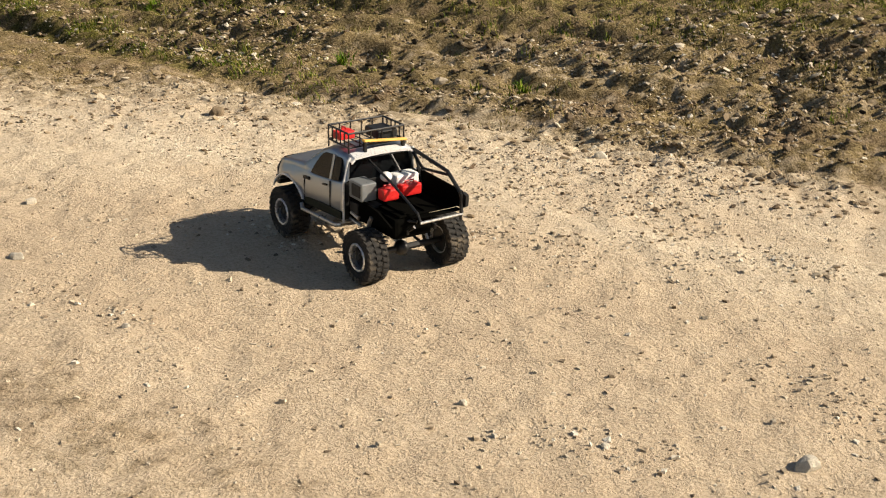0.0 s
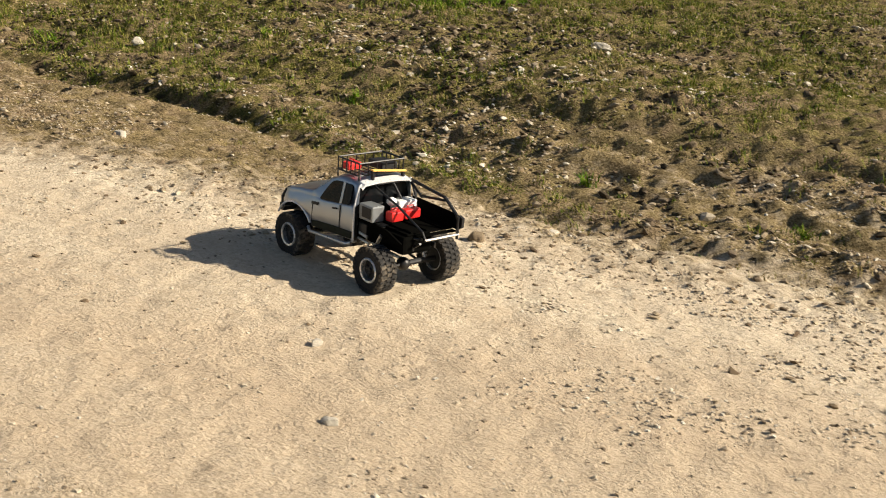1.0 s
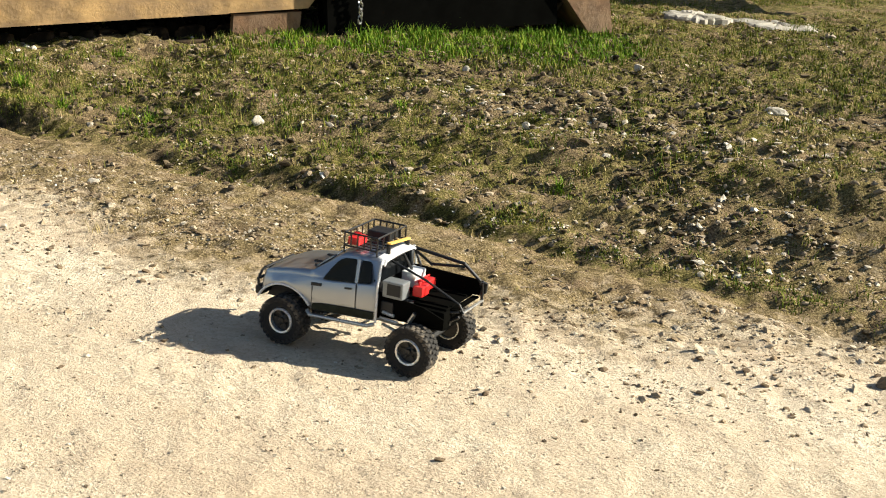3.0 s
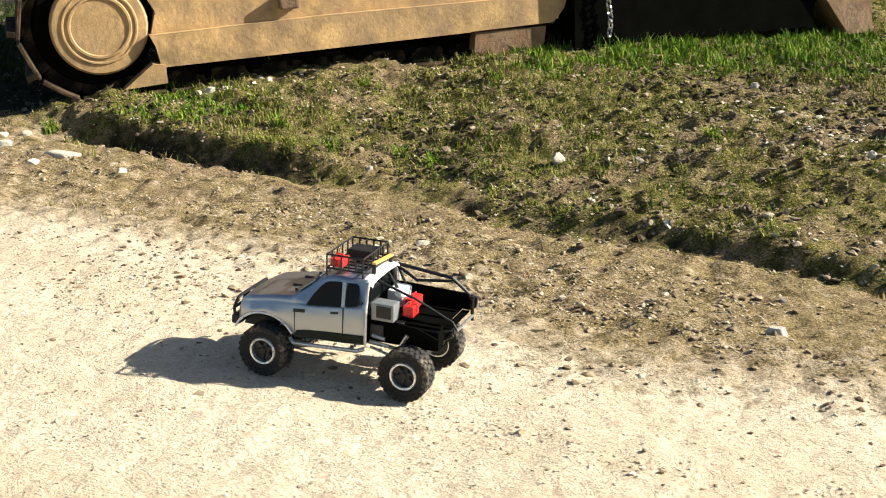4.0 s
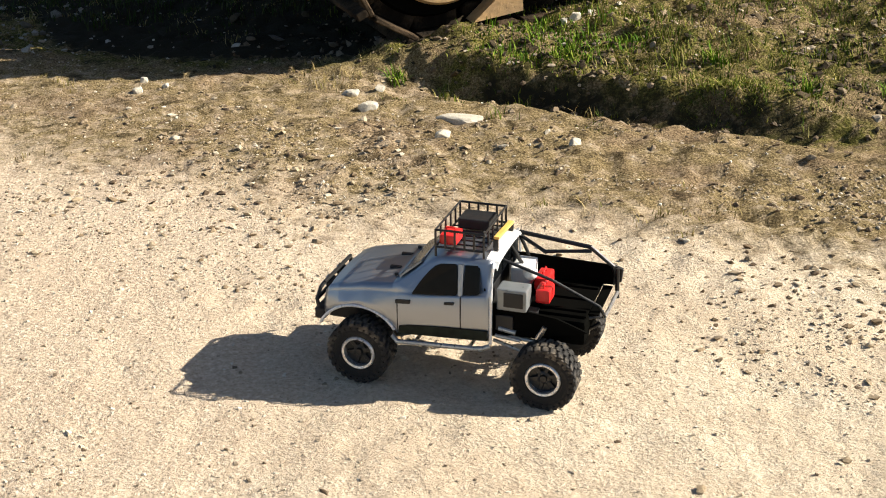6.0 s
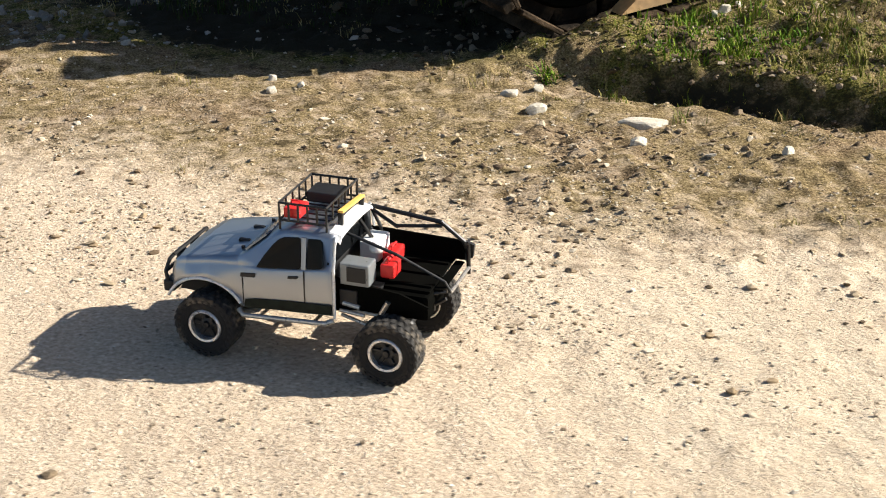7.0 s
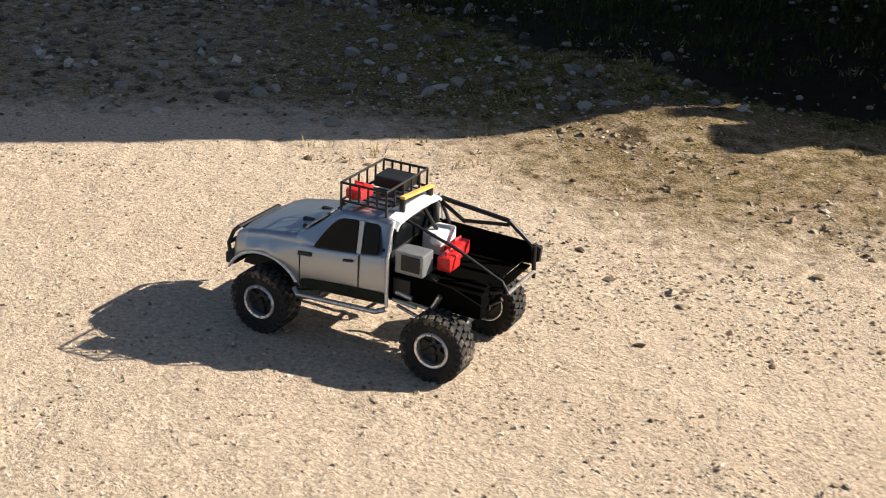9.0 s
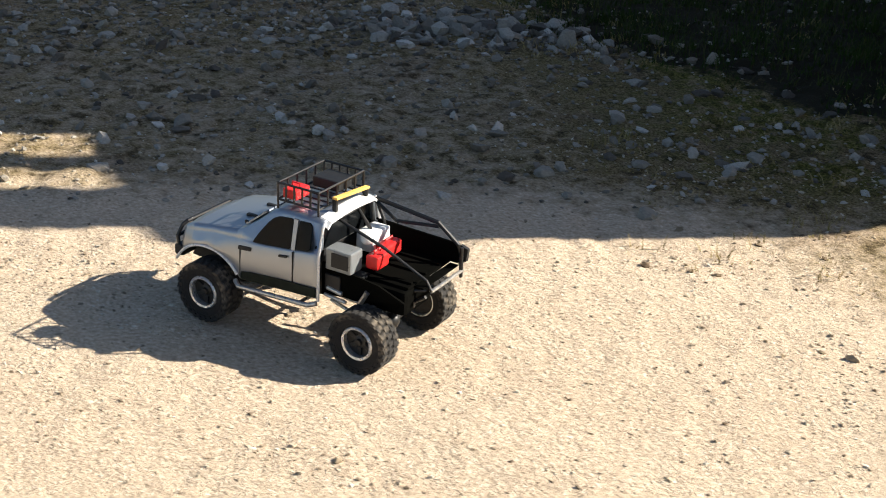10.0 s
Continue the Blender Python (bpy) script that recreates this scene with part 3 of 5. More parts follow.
def build_pebbles():
    rng = np.random.default_rng(11)
    x, y = in_view_area(rng, 380000, y1=6.0)
    keep = rng.random(len(x)) < on_path(x, y) * (0.10 + 0.9 * smooth01(0.0, 0.4, streak(x, y) + 0.5 * L1.at(x, y, 0.10)) + 0.14 * ground_grit(x, y))
    x, y = x[keep], y[keep]
    size = 0.0020 * np.exp(rng.exponential(0.38, len(x))).clip(1, 2.5) * (1 + 0.35 * smooth01(1.9, 2.9, x))
    scatter("gravel", rng, x, y, size, M_PEBBLE, "loose pale limestone chips strewn over the track", "gravel", 0.6, 0.25, base=CHIP, jag=0.3)
    x, y = in_view_area(rng, 150000, y1=6.8)
    v, b = beyond(VERGE, x, y), beyond(BANK, x, y)
    keep = rng.random(len(x)) < (1 - by_machine(x, y)) * (0.6 * np.exp(-((v - 0.45) / 0.6) ** 2) * smooth01(-3.6, -2.4, x) + 0.35 * smooth01(0, 0.6, b) * smooth01(-1.4, -0.8, x) + 0.002) * (0.2 + smooth01(-0.15, 0.25, 0.6 * L1.at(x, y, 0.3) + streak(x, y)))
    x, y = x[keep], y[keep]
    size = 0.0036 * np.exp(rng.exponential(0.40, len(x))).clip(1, 3.0)
    scatter("rubble", rng, x, y, size, M_RUBBLE, "broken stones and grit along the verge", "rubble", 0.6, 0.28, base=ICO1, jag=0.3)
    x, y = in_view_area(rng, 120000, x0=-1.7, y0=0.8, y1=8.2)
    b = beyond(BANK, x, y)
    patch = smooth01(-0.12, 0.28, 0.8 * L2.at(x, y, 0.5) + 0.6 * L1.at(x, y, 0.16))
    keep = rng.random(len(x)) < (0.08 + 0.92 * patch) * (1 - 0.4 * smooth01(2.0, 2.9, x)) * smooth01(-0.15, 0.2, b) * smooth01(8.5, 5.0, np.hypot(x - 1, y)) * 0.8
    x, y = x[keep], y[keep]
    size = 0.0048 * np.exp(rng.exponential(0.42, len(x))).clip(1, 3.6)
    scatter("stone_chips", rng, x, y, size, M_CHIP, "earthy stone chips and crumbs between the grass", "stones", 0.7, 0.25, ICO1, 0.3)
    x, y = in_view_area(rng, 26000, x0=-1.0, y0=0.6, y1=6.0)
    b = beyond(BANK, x, y)
    keep = rng.random(len(x)) < smooth01(-0.25, 0.1, b) * smooth01(2.4, 1.2, b) * (0.15 + 0.85 * smooth01(1.0, 1.9, x)) * smooth01(-0.05, 0.4, streak(x, y) + 0.4 * L1.at(x, y, 0.2))
    x, y = x[keep], y[keep]
    size = 0.0044 * np.exp(rng.exponential(0.42, len(x))).clip(1, 3.4)
    scatter("pale_shards", rng, x, y, size, M_SHARD, "pale stone shards lying in the torn earth", "stones", 0.5, 0.2, ICO1, 0.3)
    x, y = in_view_area(rng, 26000, x0=-1.6, y1=7.5)
    b = beyond(BANK, x, y)
    keep = rng.random(len(x)) < (0.75 * np.exp(-((b - 0.1) / 0.35) ** 2) + 0.25 * smooth01(0, 0.5, b)) * (0.1 + smooth01(-0.1, 0.35, L3.at(x, y, 0.35)))
    x, y = x[keep], y[keep]
    size = 0.0045 * np.exp(rng.exponential(0.45, len(x))).clip(1, 3.2)
    scatter("earth_clods", rng, x, y, size, M_CLOD, "dark crumbled clods of earth among the grass", "clods", 0.75)
    x, y = in_view_area(rng, 36000, x0=-5.6, x1=-0.9, y0=4.95, y1=8.6)
    heap = np.exp(-(((x + 3.45) / 0.55) ** 2 + ((y - 6.45) / 0.22) ** 2))
    keep = rng.random(len(x)) < (0.2 + 0.35 * smooth01(5.9, 6.4, y) + 0.6 * heap) * (1 - 0.9 * by_machine(x, y))
    x, y, heap = x[keep], y[keep], heap[keep]
    size = 0.0042 * np.exp(rng.exponential(0.48, len(x))).clip(1, 5) * (1 + 1.3 * heap * rng.random(len(x)))
    scatter("rocks", rng, x, y, size, M_SHADESTONE, "grey angular stones on the dirt behind the track", "stones", 0.75)


def blades(name, rng, x, y, height, width, material, label, lean=0.5):
    """Grass blades, each a bent tapering strip."""
    n = len(x)
    a = rng.uniform(0, 2 * np.pi, n)
    l = rng.uniform(0.15, 1.0, n) * lean
    z = ground_z(x, y) - 0.004
    dx, dy = np.cos(a), np.sin(a)
    sx, sy = -dy, dx
    w = width * rng.uniform(0.6, 1.3, n)
    h = height
    rows = []
    for t, ws in ((0.0, 1.0), (0.5, 0.8)):
        off = l * h * t ** 1.7
        for s in (-0.5, 0.5):
            rows.append(np.stack([x + dx * off + sx * w * ws * s, y + dy * off + sy * w * ws * s, z + h * t * (1 - 0.25 * l * t)], -1))
    rows.append(np.stack([x + dx * l * h, y + dy * l * h, z + h * (1 - 0.25 * l)], -1))
    co = np.stack(rows, 1).reshape(-1, 3)
    k = (np.arange(n) * 5)[:, None]
    quads = np.concatenate([k, k + 1, k + 3, k + 2], 1)
    tris = np.concatenate([k + 2, k + 3, k + 4], 1)
    me = bpy.data.meshes.new(name)
    me.from_pydata(co, [], quads.tolist() + tris.tolist())
    me.materials.append(material)
    return tagged(new(name, me), label, "grass", kind="stuff")


def build_grass():
    rng = np.random.default_rng(5)
    n = 54000
    cx, cy = rng.uniform(-1.6, 6.0, n), rng.uniform(0.6, 9.5, n)
    b = beyond(BANK, cx, cy)
    lush = 1.6 * np.exp(-(((cx - 1.55 - 0.15 * (cy - 5.6)) / 0.85) ** 4 + ((cy - 5.48) / 0.48) ** 2)) + 0.6 * np.exp(-(((cx + 0.45) / 0.45) ** 2 + ((cy - 4.65) / 0.3) ** 2))
    thin = 1 - (0.6 + 0.3 * smooth01(2.1, 2.6, cx)) * smooth01(1.1, 2.0, cx) * np.exp(-((b - 0.45) / 0.75) ** 2)
    dens = (0.85 * thin * smooth01(-0.05, 0.35, b) * smooth01(-0.2, 0.16, 0.7 * L1.at(cx, cy, 0.42) + 0.6 * L2.at(cx, cy, 0.12)) + lush) * smooth01(-1.5, -0.8, cx)
    keep = rng.random(n) < dens
    cx, cy, lush = cx[keep], cy[keep], lush[keep]
    m = 15
    x = np.repeat(cx, m) + rng.normal(0, 0.022, len(cx) * m)
    y = np.repeat(cy, m) + rng.normal(0, 0.022, len(cx) * m)
    h = np.repeat((0.011 + 0.034 * rng.random(len(cx)) ** 3) * (1 + 0.9 * lush.clip(0, 1)), m) * rng.uniform(0.5, 1.2, len(x))
    green = np.repeat(lush, m) + 0.4 * L3.at(x, y, 0.3) > 0.4
    blades("lush_grass", rng, x[green], y[green], h[green] * 0.9, 0.0046, M_LUSH, "bright green young grass before the machine", 0.8)
    x, y, h = x[~green], y[~green], h[~green]
    blades("grass", rng, x, y, h, 0.0034, M_GRASS, "short green and yellowing grass in rough tufts", 0.8)
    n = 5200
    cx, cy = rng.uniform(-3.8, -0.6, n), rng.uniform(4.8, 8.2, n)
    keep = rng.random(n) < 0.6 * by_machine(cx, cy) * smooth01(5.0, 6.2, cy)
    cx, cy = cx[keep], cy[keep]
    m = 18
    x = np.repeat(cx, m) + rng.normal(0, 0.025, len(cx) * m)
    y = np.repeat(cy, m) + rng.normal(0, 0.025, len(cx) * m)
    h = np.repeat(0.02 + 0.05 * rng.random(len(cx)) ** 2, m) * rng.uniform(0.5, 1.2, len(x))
    blades("shaded_grass", rng, x, y, h, 0.0036, M_SHADEGRASS, "rank green grass by the machine, its colour darkened for the shade", 0.8)
    n = 1500
    cx = rng.uniform(-1.1, 3.4, n)
    cy = np.interp(cx, *np.array(BANK).T) + rng.normal(0.06, 0.05, n) + 0.05 * L1.at(cx, cx * 0, 0.2)
    keep = rng.random(n) < smooth01(-0.1, 0.25, L2.at(cx, cy, 0.16)) * np.interp(cx, [-0.9, -0.7, 0.0, 0.2, 0.5, 0.7, 2.3, 2.8], [0.2, 1, 1, 0.1, 0.1, 0.8, 0.8, 0.2])
    cx, cy = cx[keep], cy[keep]
    m = 16
    x = np.repeat(cx, m) + rng.normal(0, 0.02, len(cx) * m)
    y = np.repeat(cy, m) + rng.normal(0, 0.02, len(cx) * m)
    h = np.repeat(0.008 + 0.026 * rng.random(len(cx)) ** 2, m) * rng.uniform(0.5, 1.2, len(x))
    blades("bank_grass", rng, x, y, h, 0.0032, M_GRASS, "grass hanging over the edge of the bank", 1.3)
    n = 9000
    cx, cy = rng.uniform(-3.4, 6.0, n), rng.uniform(0.4, 8.5, n)
    v = beyond(VERGE, cx, cy)
    keep = rng.random(n) < 0.8 * smooth01(0.1, 0.7, v) * smooth01(-0.05, 0.3, L2.at(cx, cy, 0.38) + 0.2 * smooth01(2.1, 2.8, cx))
    cx, cy = cx[keep], cy[keep]
    m = 14
    x = np.repeat(cx, m) + rng.normal(0, 0.02, len(cx) * m)
    y = np.repeat(cy, m) + rng.normal(0, 0.02, len(cx) * m)
    h = np.repeat(0.014 + 0.03 * rng.random(len(cx)) ** 2, m) * rng.uniform(0.5, 1.2, len(x))
    blades("dry_grass", rng, x, y, h, 0.003, M_DRY, "dry straw-coloured grass stubble on the verge", 1.1)


build_pebbles()
build_grass()


def weed_tuft(x, y, tall, seed):
    """A clump of long arching blades fanning out of one root."""
    rng = np.random.default_rng(seed)
    n = 46
    ob = blades("weed_tuft", rng, x + rng.normal(0, 0.014, n), y + rng.normal(0, 0.014, n), tall * rng.uniform(0.45, 1.1, n), 0.0045, M_LUSH, "tall green weed tuft growing in the rough grass", 1.2)
    ob["category"], ob["group"] = "weed", "weed tufts"
    del ob["kind"]


WEEDS = [(-0.70, 4.97, 0.085), (-0.17, 4.40, 0.06), (0.04, 4.20, 0.075), (0.40, 4.10, 0.07), (0.28, 4.22, 0.05), (-0.40, 5.35, 0.05), (0.62, 4.83, 0.06), (-1.07, 4.60, 0.05),
         (2.05, 5.35, 0.09), (1.95, 5.30, 0.08), (0.10, 4.90, 0.05), (1.88, 3.33, 0.05), (1.35, 4.10, 0.045), (2.75, 2.55, 0.045), (3.35, 2.20, 0.045)]  # x, y, height
for k, (wx, wy, tall) in enumerate(WEEDS):
    weed_tuft(wx, wy, tall, 200 + k)


def stone(x, y, lx, ly, lz, seed, material=M_PALE, turn=0.0, label="pale flat limestone lying on the verge"):
    rng = random.Random(seed)
    bm = bmesh.new()
    bmesh.ops.create_icosphere(bm, subdivisions=3, radius=1.0)
    noise_shift = Vector((seed * 3.1, seed * 1.7, 0))
    cuts = [Vector((rng.gauss(0, 1), rng.gauss(0, 1), rng.gauss(0, 0.6))).normalized() for _ in range(9)]
    for v in bm.verts:
        k = 1 + 0.34 * noise.noise(v.co * 1.3 + noise_shift) + 0.12 * noise.noise(v.co * 4 + noise_shift)
        for c in cuts:  # flat broken faces
            over = v.co.dot(c) * k - 0.72
            if over > 0:
                v.co -= c * over * 0.9
        v.co = Vector((v.co.x * lx / 2 * k, v.co.y * ly / 2 * k, max(-0.5, min(0.85, v.co.z * k)) * lz))
    ob = mesh_ob("stone", bm, material)
    ob.matrix_world = pose(x, y, float(ground_z(x, y)) + lz * 0.12, rng.uniform(-6, 6), rng.uniform(-6, 6), turn)
    return tagged(ob, label, "stone", group="loose stones")


STONES = [  # x, y, length, width, height, turn
    (-0.90, 4.19, 0.128, 0.070, 0.021, 5), (-1.83, 4.53, 0.040, 0.028, 0.014, 30), (-1.75, 4.55, 0.030, 0.022, 0.012, 80), (-1.20, 4.43, 0.055, 0.036, 0.016, 10),
    (-1.12, 4.47, 0.040, 0.028, 0.014, 60), (0.82, 4.00, 0.053, 0.035, 0.028, 20), (2.77, 4.13, 0.112, 0.049, 0.028, -8), (2.35, 4.84, 0.050, 0.036, 0.022, 15),
    (2.05, 3.55, 0.045, 0.028, 0.021, 40), (1.80, 3.84, 0.038, 0.028, 0.025, 0), (-0.51, 4.85, 0.050, 0.034, 0.020, 20), (-0.46, 4.89, 0.036, 0.026, 0.018, 70),
    (-0.55, 4.82, 0.030, 0.022, 0.014, 10), (-0.30, 5.00, 0.036, 0.024, 0.016, 50), (-0.95, 4.02, 0.053, 0.035, 0.017, 12), (-0.62, 3.92, 0.038, 0.028, 0.021, 33),
    (1.60, 4.72, 0.038, 0.028, 0.021, 3), (0.40, 3.25, 0.045, 0.028, 0.014, 15), (1.25, 2.62, 0.053, 0.035, 0.017, -20), (2.65, 0.40, 0.022, 0.014, 0.008, 0),
    (3.78, -0.01, 0.050, 0.030, 0.018, 20), (3.49, 0.03, 0.022, 0.016, 0.009, 70), (3.27, 0.16, 0.020, 0.014, 0.008, 0), (2.22, 1.09, 0.030, 0.020, 0.012, 40), (2.32, 0.74, 0.038, 0.024, 0.014, -10),
    (3.56, 1.57, 0.045, 0.028, 0.016, 10), (-1.15, 4.31, 0.060, 0.045, 0.020, 25), (-0.34, 5.04, 0.034, 0.022, 0.014, 5), (-1.83, 4.63, 0.035, 0.025, 0.016, 50),
]
for k, (sx, sy, lx, ly, lz, turn) in enumerate(STONES):
    stone(sx, sy, lx, ly, lz, k + 1, turn=turn)
DARKSTONES = [(2.13, 3.95, 0.05, 0.035, 0.025, 10), (-2.08, 2.76, 0.028, 0.020, 0.008, 10), (2.47, 1.90, 0.055, 0.04, 0.03, 20), (-3.24, 6.28, 0.075, 0.06, 0.055, 0),
              (-3.42, 6.42, 0.06, 0.05, 0.04, 30), (-3.58, 6.46, 0.055, 0.04, 0.035, 50), (-2.82, 6.11, 0.045, 0.035, 0.03, 0), (-3.49, 5.14, 0.06, 0.04, 0.02, 10), (-3.31, 4.90, 0.07, 0.045, 0.018, 80)]
for k, (sx, sy, lx, ly, lz, turn) in enumerate(DARKSTONES):
    stone(sx, sy, lx, ly, lz, k + 40, M_SHADESTONE if sy > 4.5 else M_CLOD, turn, "greyish stone on the stony ground")


def slab(x, y, lx, ly, turn, seed):
    """A pale worn slab in the far grass, its edge broken."""
    bm = bmesh.new()
    rng = random.Random(seed)
    n = 44
    outline = []
    for k in range(n):
        a = 2 * math.pi * k / n
        r = 1 + 0.5 * noise.noise(Vector((math.cos(a) * 1.3, math.sin(a) * 1.3, seed))) + rng.uniform(-0.10, 0.10)
        outline.append((r * math.cos(a), r * math.sin(a)))
    rings = []
    for k, h in ((1.0, -0.05), (1.0, 0.004), (0.93, 0.012), (0.7, 0.017), (0.4, 0.015), (0.15, 0.018)):
        rings.append([bm.verts.new((lx * k * u, ly * k * v, h + (0.006 * rng.uniform(-1, 1) if h > 0 else 0))) for u, v in outline])
    for p, q in zip(rings, rings[1:]):
        for k in range(n):
            bm.faces.new((p[k], p[(k + 1) % n], q[(k + 1) % n], q[k]))
    bm.faces.new(rings[-1])
    ob = mesh_ob("concrete_slab", bm, M_CONCRETE)
    ob.matrix_world = pose(x, y, float(ground_z(x, y)) + 0.006, 0, 0, turn)
    return tagged(ob, "pale broken concrete slab half sunk in the grass", "slab", group="broken slabs")


slab(2.93, 6.62, 0.17, 0.22, 12, 4)
slab(3.40, 6.60, 0.24, 0.24, -10, 7)


# ---------------------------------------------------------------- crawler excavator
def build_excavator():
    """Local frame: x along the tracks to the rear, y inwards from the near track's outer face, z up."""
    top = empty("crawler_excavator")
    top.matrix_world = pose(-0.92, 4.80, 0.07, 0, -4.0, 19.5)
    tagged(top, "dusty tan crawler excavator parked on steel tracks in the grass", "excavator")
    R, LEN, PITCH = 0.29, 3.0, 0.17

    def along(s):
        """The place and turn on the track's loop, s metres from the front bottom."""
        s %= 2 * LEN + 2 * math.pi * R
        if s < LEN:
            return s, 0.0, 180.0
        s -= LEN
        if s < math.pi * R:
            a = s / R
            return LEN + R * math.sin(a), R - R * math.cos(a), 180.0 - math.degrees(a)
        s -= math.pi * R
        if s < LEN:
            return LEN - s, 2 * R, 0.0
        a = (s - LEN) / R
        return -R * math.sin(a), R + R * math.cos(a), -math.degrees(a)

    shoe = bmesh.new()
    add_box(shoe, (-0.078, -0.01, -0.018), (0.078, 0.44, 0.0), 0.004, seg=1)
    add_box(shoe, (-0.07, -0.01, -0.002), (-0.045, 0.44, 0.035), 0.003, seg=1)
    add_box(shoe, (-0.075, 0.08, -0.075), (0.075, 0.13, -0.016), 0.006, seg=1)
    add_box(shoe, (-0.075, 0.25, -0.075), (0.075, 0.30, -0.016), 0.006, seg=1)
    me = bpy.data.meshes.new("track_shoe")
    shoe.to_mesh(me)
    shoe.free()
    me.materials.append(M_MUD)
    n = int((2 * LEN + 2 * math.pi * R) / PITCH)
    for side in (0.0, 1.62):
        for k in range(n):
            u, z, turn = along(k * (2 * LEN + 2 * math.pi * R) / n)
            ob = new("track_shoe", me)
            ob.parent = top
            ob.matrix_basis = pose(u, side, z, 0, turn, 0)
        # idler: dished face plate with a raised ring and hub, rim behind it blackened as shade
        bm = bmesh.new()
        add_lathe(bm, [(0.0, -0.0035), (0.060, -0.003), (0.108, -0.003), (0.112, -0.009), (0.120, -0.009), (0.124, -0.003), (0.134, -0.003), (0.137, -0.007), (0.143, -0.007), (0.147, -0.002), (0.178, -0.001), (0.187, 0.010), (0.187, 0.07), (0.0, 0.07)], 48, closed=False)
        ob = part("idler_plate", bm, M_TANMACH, top, "tan dished idler wheel face")
        ob.matrix_basis = pose(0.018, side, R)
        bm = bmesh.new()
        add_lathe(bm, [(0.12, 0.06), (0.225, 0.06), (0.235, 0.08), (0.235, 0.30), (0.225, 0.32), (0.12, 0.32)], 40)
        ob = part("idler_rim", bm, M_SHADEBLACK, top)
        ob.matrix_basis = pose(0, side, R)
        # track frame: proud lower plate, set-back upper plate, curved nose
        bm = bmesh.new()
        add_prism(bm, [(0.20, 0.245), (0.22, 0.20), (0.235, 0.115), (1.52, 0.135), (1.53, 0.138), (1.90, 0.145), (1.95, 0.20), (1.97, 0.262), (0.9, 0.262)], "y", -0.03, 0.03)
        part("frame_lower_plate", bm, M_TANMACH, top, "tan lower track frame plate").matrix_basis = pose(0, side, 0)
        bm = bmesh.new()
        add_prism(bm, [(0.21, 0.245), (0.235, 0.33), (0.20, 0.40), (0.26, 0.44), (1.98, 0.44), (2.02, 0.30), (1.97, 0.255)], "y", 0.0, 0.34)
        part("frame_upper", bm, M_TANMACH, top, "tan upper track frame").matrix_basis = pose(0, side, 0)
        bm = bmesh.new()
        add_prism(bm, [(0.08, 0.045), (0.25, 0.055), (0.25, 0.125), (0.20, 0.135)], "y", -0.045, 0.02)
        part("idler_guard", bm, M_TANMACH, top).matrix_basis = pose(0, side, 0)
        bm = bmesh.new()
        add_prism(bm, [(1.54, 0.05), (1.58, 0.022), (1.82, 0.03), (1.86, 0.06), (1.87, 0.13), (1.55, 0.13)], "y", -0.02, 0.05)
        part("roller_guard", bm, M_RUST, top, "rust-brown roller guard").matrix_basis = pose(0, side, 0)
        bm = bmesh.new()
        add_box(bm, (0.72, -0.045, 0.30), (0.80, 0.0, 0.36), 0.008)
        part("grease_cover", bm, M_RUST, top).matrix_basis = pose(0, side, 0)
        # rollers carry the shade under the frame plate as black colour
        for u in (0.40, 0.62, 0.84, 1.06, 1.28, 1.46):
            bm = bmesh.new()
            add_lathe(bm, [(0.0, 0.0), (0.016, 0.0), (0.018, 0.018), (0.030, 0.022), (0.032, 0.05), (0.058, 0.055), (0.060, 0.30), (0.0, 0.30)], 20, closed=False)
            ob = part("track_roller", bm, M_SHADEBLACK, top, "track roller blackened with its shade")
            ob.matrix_basis = pose(u, side + 0.03, 0.085)
        # sprocket blackened for its shade, and a black plate added as the deep shade before it
        bm = bmesh.new()
        teeth = [((0.265 if k % 2 else 0.225) * math.cos(math.pi * k / 13), (0.265 if k % 2 else 0.225) * math.sin(math.pi * k / 13)) for k in range(26)]
        add_prism(bm, teeth, "y", 0.06, 0.30)
        part("sprocket", bm, M_SHADEBLACK, top, "drive sprocket blackened with its shade").matrix_basis = pose(LEN, side, R)
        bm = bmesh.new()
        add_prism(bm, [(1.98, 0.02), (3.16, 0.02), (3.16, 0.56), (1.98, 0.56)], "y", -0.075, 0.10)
        part("drive_shade", bm, M_SHADEBLACK, top, "black plate standing in for deep shade at the drive").matrix_basis = pose(0, side, 0)
        bm = bmesh.new()
        add_prism(bm, [(3.16, 0.20), (3.33, -0.03), (3.46, -0.03), (3.42, 0.26), (3.18, 0.30)], "y", -0.10, 0.30)
        part("rear_scraper", bm, M_RUST, top, "rusty steel track scraper").matrix_basis = pose(0, side, 0)
    # a slack chain by the near track frame
    for k in range(11):
        bm = bmesh.new()
        pts = [(0.010 * math.cos(a), 0, 0.020 * math.sin(a)) for a in (2 * math.pi * j / 10 for j in range(10))]
        add_tube(bm, pts, 0.0045, 6, True)
        part("chain_link", bm, M_STEEL, top).matrix_basis = pose(2.13 + 0.006 * math.sin(k), -0.10, 0.09 + 0.031 * k, 0, 6 * math.sin(k * 1.7), 90 * (k % 2) + 20)
    # car body between the tracks, its black the shade down there, and the turntable
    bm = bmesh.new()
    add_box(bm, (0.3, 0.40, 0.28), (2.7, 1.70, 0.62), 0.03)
    part("car_body", bm, M_SHADEBLACK, top)
    bm = bmesh.new()
    add_lathe(bm, [(0.0, 0.60), (0.55, 0.60), (0.58, 0.64), (0.58, 0.92), (0.0, 0.92)], 40, axis="z", closed=False)
    part("turntable", bm, M_GREASE, top).matrix_basis = pose(1.3, 1.05, 0)
